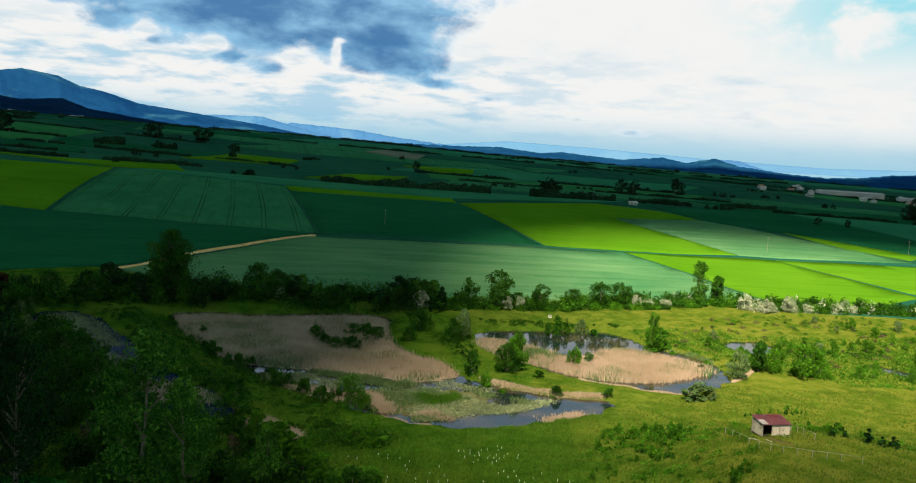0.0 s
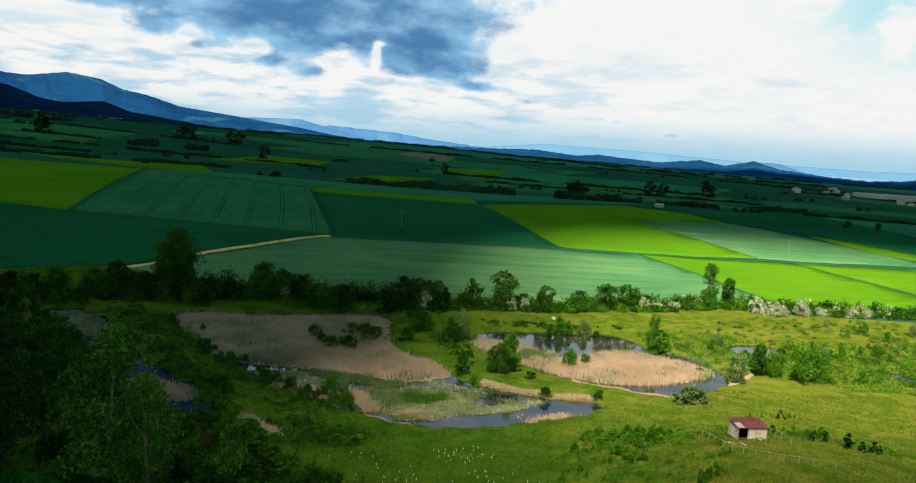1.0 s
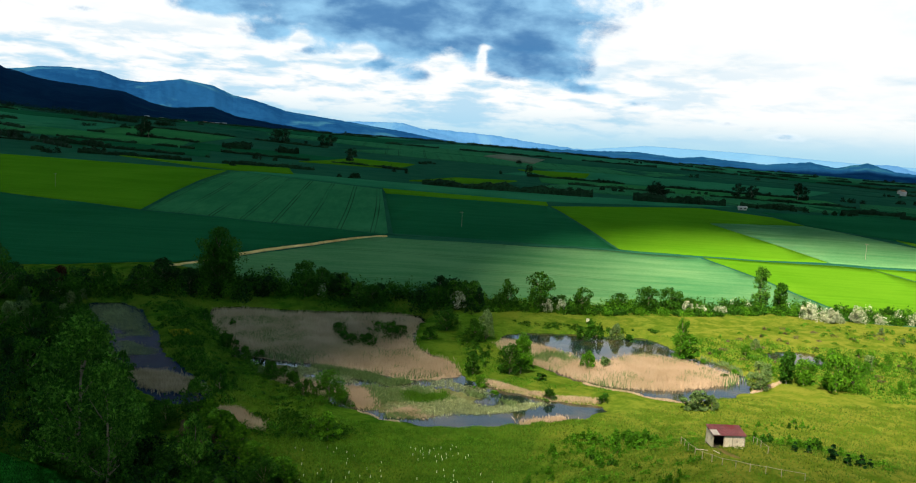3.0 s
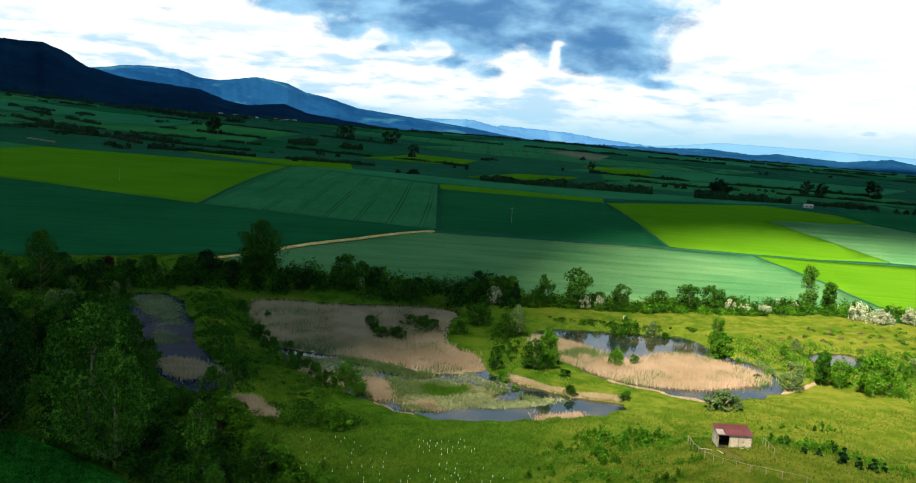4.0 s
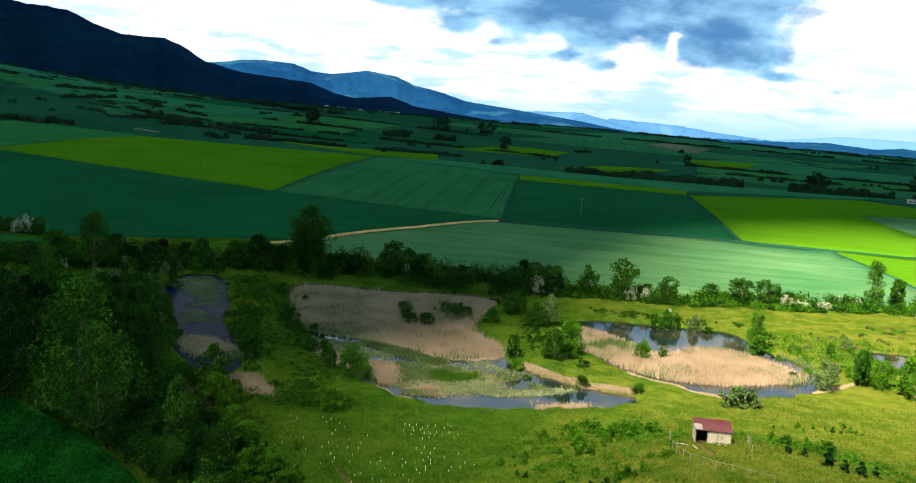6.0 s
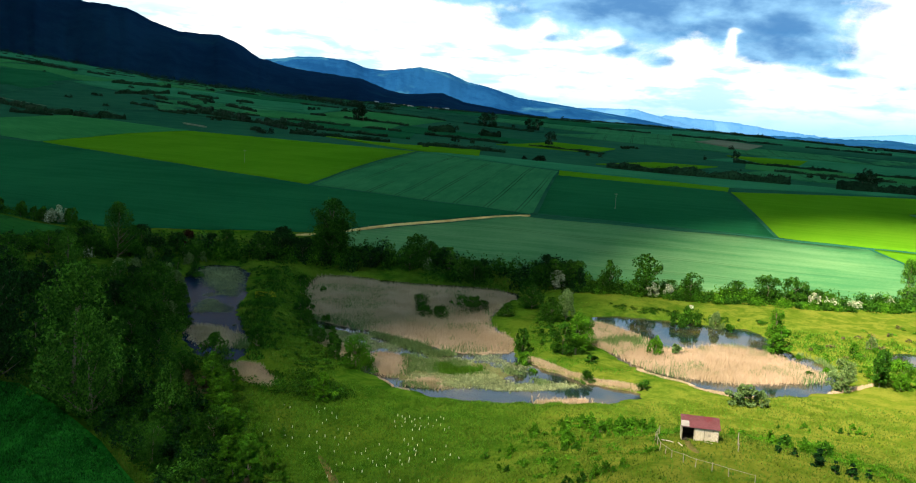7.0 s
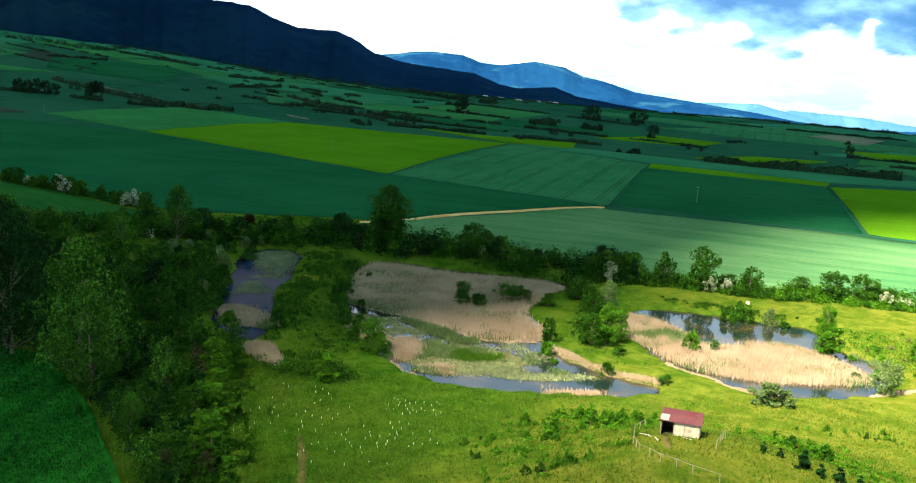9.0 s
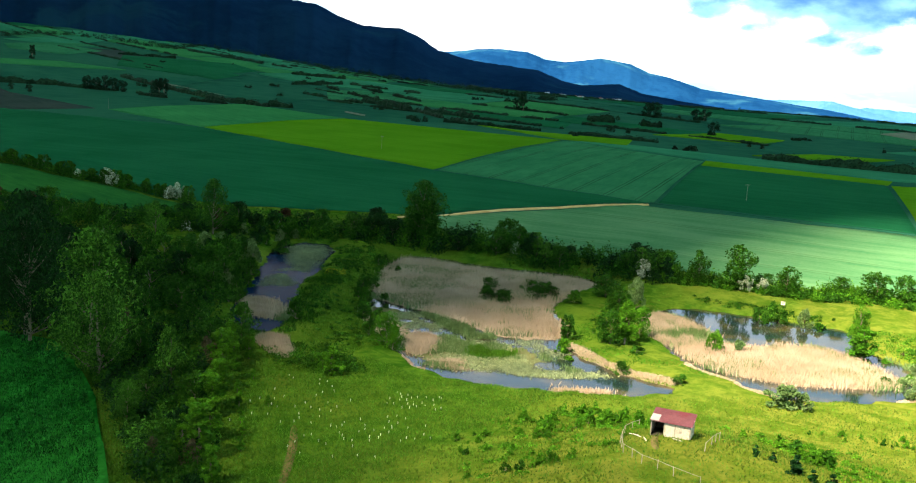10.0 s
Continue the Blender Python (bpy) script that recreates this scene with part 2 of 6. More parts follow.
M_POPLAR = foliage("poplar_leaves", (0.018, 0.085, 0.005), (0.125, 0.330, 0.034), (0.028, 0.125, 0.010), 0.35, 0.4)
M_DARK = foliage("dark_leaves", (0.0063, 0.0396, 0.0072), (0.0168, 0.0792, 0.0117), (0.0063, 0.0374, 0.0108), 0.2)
# bluer than the other leaves: distance haze painted into far hedges and trees
M_HEDGE = foliage("hazed_hedgerow_leaves", (0.008, 0.036, 0.016), (0.016, 0.058, 0.026), (0.008, 0.034, 0.018), 0.2)
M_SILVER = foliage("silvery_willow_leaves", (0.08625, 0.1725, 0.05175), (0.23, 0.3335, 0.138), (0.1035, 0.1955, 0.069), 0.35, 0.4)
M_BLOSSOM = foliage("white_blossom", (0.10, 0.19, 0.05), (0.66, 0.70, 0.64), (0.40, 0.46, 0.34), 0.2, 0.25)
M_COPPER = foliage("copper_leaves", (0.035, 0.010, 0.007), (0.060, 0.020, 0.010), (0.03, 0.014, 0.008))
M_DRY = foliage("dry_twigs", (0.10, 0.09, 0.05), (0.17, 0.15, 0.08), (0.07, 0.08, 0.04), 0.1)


def reed(name, tones, k0):
    """Dead reed: tan, pinkish and straw stands drifting into grey-green, paler and darker by patches."""
    m, k, bsdf, pos = material(name)
    leaf = k.t.nodes.new("ShaderNodeNewGeometry").outputs["Random Per Island"]
    col = k.mix(k.ramp(k.noise(pos, 0.07, 5.0, 0.6, 0.6), 0.40, 0.62), rgb(*tones[0]), rgb(*tones[1]))
    col = k.mix(k.math("MULTIPLY", k.ramp(k.noise(pos, 0.19, 5.0, 0.65, 0.5), 0.50, 0.68), 0.65), col, rgb(*tones[2]))
    col = k.mix(k.math("MULTIPLY", k.ramp(k.noise(pos, 0.045, 5.0, 0.6, 1.0), 0.54, 0.66), 0.35), col, rgb(*tones[3]))
    col = k.mix(k.math("MULTIPLY", leaf, 0.22), col, rgb(*[0.62 * u for u in tones[0]]))
    k.set(bsdf, "Base Color", col), k.set(bsdf, "Roughness", 0.9), k.set(bsdf, "Specular IOR Level", 0.0)
    if k0:
        lucent = k.node("ShaderNodeBsdfTranslucent", Color=col)
        mixer = k.node("ShaderNodeMixShader", i0=k0, i1=bsdf.outputs[0], i2=lucent.outputs[0])
        k.t.links.new(mixer.outputs[0], k.t.nodes["Material Output"].inputs[0])
    else:
        relief(k, bsdf, k.noise(pos, 1.5, 4.0, 0.7), 0.3)
    return m


REED_TONES = ((0.415, 0.335, 0.258), (0.515, 0.412, 0.335), (0.32, 0.262, 0.182), (0.20, 0.225, 0.13))
M_REED = reed("dry_reed", REED_TONES, 0.25)
M_SEDGE = foliage("green_sedge", (0.085, 0.16, 0.05), (0.187, 0.27, 0.11), (0.102, 0.18, 0.08), 0.25, 0.2)
M_WEED = foliage("pale_water_weed", (0.155, 0.21, 0.11), (0.36, 0.43, 0.25), (0.22, 0.28, 0.15), 0.2, 0.2)
M_BLADE = foliage("grass_blades", (0.0305, 0.118, 0.00567), (0.09945, 0.2239, 0.01944), (0.06298, 0.1639, 0.01134), 0.3, 0.15)
# yellower copy of the grass blades, sunlight put into the colour
M_SUNBLADE = foliage("sunlit_grass_blades", (0.045, 0.102, 0.0072), (0.135, 0.18, 0.025), (0.09, 0.14, 0.0155), 0.3, 0.15)
M_CROPBLADE = foliage("crop_blades", (0.002, 0.04025, 0.0042), (0.05, 0.2875, 0.0385), (0.01, 0.1265, 0.014), 0.3)
M_LITTER = reed("reed_litter", [[0.62 * u for u in tone] for tone in REED_TONES], 0.0)
M_WEEDMAT = reed("weed_mat", ((0.10, 0.115, 0.055), (0.17, 0.175, 0.085), (0.05, 0.06, 0.035), (0.07, 0.10, 0.04)), 0.0)
M_BARK = surface("bark", (0.09, 0.08, 0.06), (0.19, 0.17, 0.13), 0.8, 9.0, bump=0.03)


def water_material(name, rough, shine, deep=(0.007, 0.018, 0.020), shallow=(0.055, 0.048, 0.018)):
    m, k, bsdf, pos = material(name)
    k.set(bsdf, "Base Color", k.mix(k.ramp(k.noise(pos, 0.12, 4.0), 0.4, 0.7), rgb(*deep), rgb(*shallow)))
    k.set(bsdf, "Roughness", rough), k.set(bsdf, "IOR", 1.33 if shine > 0.2 else 1.12), k.set(bsdf, "Specular IOR Level", shine)
    relief(k, bsdf, k.noise(k.scaled(pos, 1.0, 2.2, 1.0), 1.6, 3.0), 0.006, 0.4)
    return m


def hazed_slope(name, a, b, c, scale=0.004):
    """Wooded mountain side: distance haze painted into the forest colour, with paler patches."""
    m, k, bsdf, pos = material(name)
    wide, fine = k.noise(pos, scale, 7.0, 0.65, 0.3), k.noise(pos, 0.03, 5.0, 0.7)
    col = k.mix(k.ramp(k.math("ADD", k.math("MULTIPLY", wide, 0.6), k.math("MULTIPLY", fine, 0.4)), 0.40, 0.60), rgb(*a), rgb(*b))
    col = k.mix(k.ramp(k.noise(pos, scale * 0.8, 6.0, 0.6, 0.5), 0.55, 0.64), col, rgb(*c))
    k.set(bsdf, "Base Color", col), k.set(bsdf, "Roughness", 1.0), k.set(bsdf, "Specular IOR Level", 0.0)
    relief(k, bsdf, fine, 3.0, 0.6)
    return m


M_WATER = water_material("pond_water", 0.05, 0.5)
# west pond: navy of mirrored hill and sky painted in, mirroring turned down
M_NAVYPOND = water_material("painted_reflection_water", 0.20, 0.03, (0.002, 0.011, 0.042), (0.004, 0.016, 0.046))
# blue and pale base colours stand in for haze, stronger with distance
M_RANGE = hazed_slope("hazed_mountain_forest", (0.0024, 0.022, 0.078), (0.0046, 0.034, 0.105), (0.012, 0.058, 0.120))
M_RANGE_PALE = hazed_slope("hazed_far_mountain", (0.028, 0.100, 0.24), (0.038, 0.115, 0.27), (0.050, 0.135, 0.27))
M_RANGE_FAINT = hazed_slope("faint_hazed_mountain", (0.058, 0.150, 0.290), (0.064, 0.158, 0.300), (0.070, 0.165, 0.300))
M_RIDGE = hazed_slope("hazed_low_ridge", (0.0030, 0.026, 0.080), (0.0055, 0.038, 0.105), (0.010, 0.056, 0.105), 0.008)
M_WOODS = hazed_slope("hazed_forested_slope", (0.0025, 0.014, 0.040), (0.005, 0.022, 0.054), (0.006, 0.028, 0.055))


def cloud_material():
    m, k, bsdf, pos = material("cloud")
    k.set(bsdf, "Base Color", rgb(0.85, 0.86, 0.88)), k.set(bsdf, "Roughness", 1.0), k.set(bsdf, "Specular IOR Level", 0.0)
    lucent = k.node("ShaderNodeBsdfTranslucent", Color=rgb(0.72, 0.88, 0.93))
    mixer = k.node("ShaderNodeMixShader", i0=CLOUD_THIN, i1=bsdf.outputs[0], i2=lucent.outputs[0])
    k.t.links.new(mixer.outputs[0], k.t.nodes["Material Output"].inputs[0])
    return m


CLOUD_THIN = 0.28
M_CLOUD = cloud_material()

# ---- mesh helpers ----
rng = np.random.default_rng(7)


def make_mesh(name, verts, faces, mats, smooth=False, index=None):
    me = bpy.data.meshes.new(name)
    me.from_pydata([tuple(v) for v in np.asarray(verts, float)], [], [tuple(int(i) for i in f) for f in faces])
    for m in (mats if isinstance(mats, (list, tuple)) else [mats]):
        me.materials.append(m)
    if index is not None:
        me.polygons.foreach_set("material_index", np.asarray(index, np.int32))
    if smooth:
        me.polygons.foreach_set("use_smooth", np.ones(len(me.polygons), bool))
    me.update()
    return me


def part(name, me, parent, label="", at=None):
    ob = new(name, me)
    ob.parent = parent
    if at is not None:
        ob.matrix_basis = at
    if label:
        tagged(ob, label)
    return ob


class Parts:
    """Collects vertices and faces for one mesh."""

    def __init__(self):
        self.v, self.f = [], []

    def add(self, v, f):
        k = len(self.v)
        self.v.extend(tuple(p) for p in v)
        self.f.extend(tuple(i + k for i in q) for q in f)

    def box(self, lo, hi, m=None):
        (a, b, c), (d, e, g) = lo, hi
        v = [Vector(p) for p in ((a, b, c), (d, b, c), (d, e, c), (a, e, c), (a, b, g), (d, b, g), (d, e, g), (a, e, g))]
        v = [m @ p for p in v] if m else v
        self.add(v, [(3, 2, 1, 0), (4, 5, 6, 7), (0, 1, 5, 4), (1, 2, 6, 5), (2, 3, 7, 6), (3, 0, 4, 7)])

    def limb(self, a, b, ra, rb, n=6):
        a, b = Vector(a), Vector(b)
        q = (b - a).to_track_quat("Z", "Y").to_matrix()
        ring = [Vector((math.cos(i * 2 * math.pi / n), math.sin(i * 2 * math.pi / n), 0)) for i in range(n)]
        v = [a + q @ (p * ra) for p in ring] + [b + q @ (p * rb) for p in ring]
        self.add(v, [(i, (i + 1) % n, n + (i + 1) % n, n + i) for i in range(n)] + [tuple(range(n, 2 * n)), tuple(range(n - 1, -1, -1))])

    def mesh(self, name, mats, smooth=False):
        return make_mesh(name, self.v, self.f, mats, smooth)


def inside(px, py, poly):
    r = np.zeros(px.shape, bool)
    for (ax, ay), (bx, by) in zip(poly, poly[1:] + poly[:1]):
        c = ((ay > py) != (by > py)) & (px < (bx - ax) * (py - ay) / (by - ay + 1e-12) + ax)
        r ^= c
    return r


def edge_distance(px, py, poly):
    d = np.full(px.shape, 1e9)
    for (ax, ay), (bx, by) in zip(poly, poly[1:] + poly[:1]):
        ux, uy = bx - ax, by - ay
        s = np.clip(((px - ax) * ux + (py - ay) * uy) / (ux * ux + uy * uy), 0, 1)
        d = np.minimum(d, np.hypot(px - ax - s * ux, py - ay - s * uy))
    return d


def rounded(poly, rounds=2):
    for _ in range(rounds):
        out = []
        for (ax, ay), (bx, by) in zip(poly, poly[1:] + poly[:1]):
            out += [(0.75 * ax + 0.25 * bx, 0.75 * ay + 0.25 * by), (0.25 * ax + 0.75 * bx, 0.25 * ay + 0.75 * by)]
        poly = out
    return poly


# ---- ground ----
POND_MID = rounded([(-80.2, 246.2), (-50.9, 199.9), (-29.1, 176.1), (-11, 163.6), (-1.7, 159.8), (9.5, 160.4), (20.3, 166.6), (32.9, 175.3), (35.9, 182.7), (34, 186.6), (23.2, 186.2), (8.5, 193.4), (4.1, 200), (0, 212.3), (-7, 216), (-12.9, 226.9), (-15.4, 242.5), (-15.8, 263.6), (-30.7, 266.5), (-54.2, 255), (-70.4, 255.3)], 2)
POND_EAST = rounded([(5.3, 240.8), (10.6, 252.1), (28.4, 256.1), (48.5, 260.7), (56.5, 239.5), (66.3, 233.2), (69.3, 216.1), (67.4, 205.9), (55.2, 194.4), (47.9, 192.3), (40.5, 196.7), (30.5, 199.4), (23.1, 209.4), (12.1, 218.9)])
POND_WEST = rounded([(-111.4, 228.6), (-97.3, 242.4), (-73.1, 208.6), (-59, 185.4), (-46.6, 174.2), (-36.2, 159.9), (-35.1, 151.6), (-47.3, 153.7), (-61.6, 169), (-85.6, 197.6)])
POND_SMALL = rounded([(74, 247), (80, 256), (90, 259), (94, 248), (90, 239), (80, 238)])
POND_FAR_EAST = rounded([(110, 240), (121, 228), (119, 216), (110, 228)])
PONDS = [(POND_MID, 0.0), (POND_EAST, 0.0), (POND_WEST, 1.4), (POND_SMALL, 0.2), (POND_FAR_EAST, 0.2)]
PROFILE_Y = (-4000, 252, 262, 290, 385, 450, 526, 620, 700, 870, 1000, 1155, 1325, 1600, 2200, 5000)
PROFILE_Z = (0.0, 0.0, 1.3, 3.6, 9.4, 13.2, 16.6, 18.2, 18.6, 22.5, 29.5, 38.0, 43.0, 43.5, 34.0, 18.0)


def height(x, y):
    """Height of the open ground over the ponds' water level."""
    x, y = np.asarray(x, float), np.asarray(y, float)
    near = np.clip((300 - y) / 60, 0, 1)
    west = np.minimum(0.6 * np.log1p(np.exp(np.clip(-(x + 50) / 12, -30, 30))), 18) * near
    knoll = 8.9 * np.exp(-((x - 56) / np.where(x < 56, 22, 35)) ** 2 - (np.maximum(y - 136, 0) / 22) ** 2 - (np.maximum(115 - y, 0) / 90) ** 2)
    land = np.interp(y, PROFILE_Y, PROFILE_Z)
    tilt = np.interp(y, (240, 330, 600, 1100), (0, 0.014, 0.016, 0.028))
    land = land + tilt * np.clip(-(x + 60), -1000, 900)
    reach, turn = np.hypot(x, y), np.degrees(np.arctan2(-x, np.maximum(y, 1)))
    foot = 0.088 * np.clip(reach - 900, 0, 1500) * np.clip((turn - 33) / 29, 0, 1.15)
    roll = np.clip((y - 640) / 400, 0, 1) * 3.0 * np.sin(x / 150 + 1 + y / 700) * np.sin(y / 190 + x / 520)
    small = 0.12 * np.sin(x / 3.1 + np.sin(y / 4.7)) * np.sin(y / 3.7 + 1.3) + 0.2 * np.sin(x / 9.0 + y / 13.0)
    return np.maximum(0.8 + knoll + west + land + foot + roll + small * np.clip(2 - y / 300, 0, 1), 0.45)


def ground_height(x, y):
    """The same with the pond basins let in."""
    h = height(x, y)
    for poly, level in PONDS:
        lo, hi = np.min(poly, 0) - 12, np.max(poly, 0) + 12
        box = (x > lo[0]) & (x < hi[0]) & (y > lo[1]) & (y < hi[1])
        if not box.any():
            continue
        px, py = x[box], y[box]
        d = edge_distance(px, py, poly) * np.where(inside(px, py, poly), -1, 1)
        d = d + 0.5 * np.sin(px * 0.9 + py * 0.37) + 0.35 * np.sin(py * 1.3 - px * 0.5)
        bank = level + 0.45 + np.clip(d, 0, 10) * 0.12
        t = np.clip((d + 2.2) / 2.2, 0, 1)
        under = level - 1.4 + 1.85 * t * t * (3 - 2 * t)
        blend = np.clip(d / 10, 0, 1)
        h[box] = np.where(d < 0, under, bank * (1 - blend) + h[box] * blend)
    return h


def ground_at(x, y):
    return float(ground_height(np.array([float(x)]), np.array([float(y)]))[0])


def graded(lo, hi, step, far_lo, far_hi, growth=1.09):
    mid = list(np.arange(lo, hi + step * 0.5, step))
    right, left, s = [], [], step
    while mid[-1] + sum(right[-1:]) * 0 < far_hi and (right[-1] if right else mid[-1]) < far_hi:
        s = min(s * growth, 120)
        right.append((right[-1] if right else mid[-1]) + s)
    s = step
    while (left[-1] if left else mid[0]) > far_lo:
        s = min(s * growth, 120)
        left.append((left[-1] if left else mid[0]) - s)
    return np.array(left[::-1] + mid + right)


xs, ys = graded(-115, 95, 1.25, -4700, 4700), graded(118, 262, 1.25, -1500, 4700)
gx, gy = np.meshgrid(xs, ys)
gz = ground_height(gx.ravel(), gy.ravel())
cols = len(xs)
quads = [(j * cols + i, j * cols + i + 1, (j + 1) * cols + i + 1, (j + 1) * cols + i) for j in range(len(ys) - 1) for i in range(cols - 1)]
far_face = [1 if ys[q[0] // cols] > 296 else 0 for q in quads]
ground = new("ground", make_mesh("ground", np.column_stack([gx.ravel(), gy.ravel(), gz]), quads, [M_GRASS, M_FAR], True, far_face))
tagged(ground, "green meadow ground rolling up to distant hills", "ground", kind="structure")


def draped(name, poly, mat, lift, cell, label, category, kind="structure", skirt=0.0):
    """A sheet over the ground inside an outline, cut into cells so that it follows the relief."""
    bm = bmesh.new()
    bm.faces.new([bm.verts.new((x, y, 0)) for x, y in poly])
    (x0, y0), (x1, y1) = np.min(poly, 0), np.max(poly, 0)
    for axis, a, b in ((0, x0, x1), (1, y0, y1)):
        for k in range(1, int((b - a) / cell) + 1):
            co, no = [0, 0, 0], [0, 0, 0]
            co[axis], no[axis] = a + k * cell, 1
            bmesh.ops.bisect_plane(bm, geom=bm.verts[:] + bm.edges[:] + bm.faces[:], plane_co=co, plane_no=no)
    bmesh.ops.triangulate(bm, faces=[f for f in bm.faces if len(f.verts) > 4])
    bm.verts.ensure_lookup_table()
    z = ground_height(np.array([v.co.x for v in bm.verts]), np.array([v.co.y for v in bm.verts]))
    for v, h in zip(bm.verts, z):
        v.co.z = h + lift
    rim = [e for e in bm.edges if e.is_boundary]
    low = {}
    for e in rim:
        for v in e.verts:
            if v not in low:
                low[v] = bm.verts.new((v.co.x, v.co.y, v.co.z - lift - 0.6))
    for e in rim:
        a, b = e.verts
        bm.faces.new((a, b, low[b], low[a]))
    bmesh.ops.recalc_face_normals(bm, faces=bm.faces[:])
    me = bpy.data.meshes.new(name)
    bm.to_mesh(me)
    bm.free()
    me.materials.append(mat)
    me.polygons.foreach_set("use_smooth", np.ones(len(me.polygons), bool))
    ob = new(name, me)
    return tagged(ob, label, category, kind=kind)


# ---- ponds ----
for poly, level in PONDS:
    v = [(x, y, level) for x, y in poly]
    c = np.mean(poly, 0)
    wide = [(c[0] + (x - c[0]) * 1.04, c[1] + (y - c[1]) * 1.04, level) for x, y in poly]
    me = make_mesh("pond_water", wide, [tuple(range(len(wide)))], M_NAVYPOND if level > 1 else M_WATER)
    tagged(new("water", me), "still dark pond water mirroring the cloudy sky", "water", kind="structure")

# ---- fields ----
def field(poly, mat, label, lift=0.35, cell=14.0):
    return draped("field", poly, mat, lift, cell, label, "field")


GREEN = "blue-green barley field with faint wheel tracks"
DEEP = "dark green field of young wheat"
YELLOW = "yellow-green field of rape past flowering"
field([(-106, 288), (-97, 306), (-76, 346), (-61, 376), (-31, 379.5), (41, 393), (74, 394), (94, 354), (112, 306), (60, 291), (-13, 280), (-69, 274)], M_TEAL, GREEN, cell=10)
field([(-275, 229), (-420, 305), (-600, 399), (-399, 431), (-176, 391), (-59, 383.5), (-66, 378), (-82, 348), (-104, 307), (-113, 291), (-147, 264), (-170, 237)], M_WHEAT, DEEP)
field([(-399, 434), (-430, 604), (-234, 622), (-178, 394.5)], M_RAPE, YELLOW)
field([(-549, 462), (-606, 652), (-432, 607), (-402, 434)], M_LUSH, "fresh green barley strip")
field([(-231, 622), (-107, 572), (-99, 540), (-58.5, 386.5), (-175, 395)], M_TRAM, "green wheat field with dark wheel tracks")
field([(-97, 539), (0, 546), (40, 396.5), (-56, 386)], M_WHEAT, DEEP)
field([(-108, 578), (-2, 576), (1, 548.5), (-97, 541.5)], M_RAPE, "narrow yellow-green crop strip", 0.4)
field([(-228, 626), (-108, 582), (-2, 579), (80, 640), (130, 698), (80, 688), (-60, 645), (-200, 655)], M_PALE, "pale green cereal strip below a hedgerow")
field([(3, 546), (100, 640), (140, 602), (150, 557), (91, 521), (129.5, 412), (75, 397.5), (42, 397)], M_RAPE, YELLOW)
field([(92.5, 520), (150, 553), (221, 425), (170, 416.5), (131, 412)], M_TEAL, "pale sunlit barley wedge")
field([(76, 396), (144, 405.5), (178, 340), (150, 318), (114, 308), (96, 355)], M_RAPE, YELLOW)
field([(146, 406), (330, 432), (320, 380), (182, 343)], M_RAPE, "yellow field edge in full light")
field([(141, 648), (256, 727), (268, 518), (236, 456), (184, 516), (152, 556)], M_WHEAT, DEEP)
field([(187, 515), (236, 452), (222, 436), (200, 456)], M_RAPE, "yellow-green crop wedge", 0.4)
field([(259, 725), (330, 700), (420, 560), (270, 520)], M_PALE, "pale green cereal field")
field([(238, 452), (272, 516), (425, 556), (420, 440), (225, 428)], M_TRAM, "green wheat field with wheel tracks")
field([(-245, 812), (-226, 925), (-159, 922), (-159, 838)], M_RAPE, "bright yellow-green distant field", 0.8, 25)
field([(-378, 708), (-306, 684), (-219, 712), (-190, 640), (-240, 634)], M_RAPE, "narrow yellow-green field below a hedge", 0.8, 25)
field([(-113, 683), (-54, 726), (-42, 808), (-92, 778)], M_RAPE, "small yellow-green distant field", 0.8, 25)
field([(-113, 1115), (-48, 1058), (-39, 1135), (-96, 1172)], M_CHALK, "bare chalky hillside patch", 1.0, 25)
field([(-57, 971), (19, 985), (16, 921), (-15, 904)], M_RAPE, "bright green distant strip", 0.8, 25)
field([(-780, 500), (-560, 458), (-580, 402), (-740, 380)], M_SOIL, "dark ploughed field strip", 0.6, 25)
field([(-160, 233), (-200, 231.5), (-292, 222), (-310, 190), (-240, 184), (-180, 200), (-150, 222)], M_MEADCROP, "green meadow strip below the slope hedge", 0.3, 6)
field([(-63, 119), (-55, 122.5), (-44, 119.5), (-36, 116), (-26, 111.5), (-17, 106), (-8, 101), (2, 95), (12, 60), (-60, 40), (-120, 60), (-110, 108)], M_NEARCROP, "dense dark green crop beside the wood", 0.5, 4)

# patchwork of far fields
far_kinds = [(M_WHEAT, DEEP, 5), (M_PALE, "pale blue-green cereal field", 3), (M_TRAM, "green wheat field with wheel tracks", 3), (M_FAR, "dull green pasture", 4), (M_LUSH, "lush green grass field", 3), (M_RAPE, "yellow-green crop field", 0.3), (M_SOIL, "ploughed grey-brown field", 0.25)]
weights = np.array([k[2] for k in far_kinds], float)
weights /= weights.sum()
v0 = 735.0
HEDGE_LINES = []
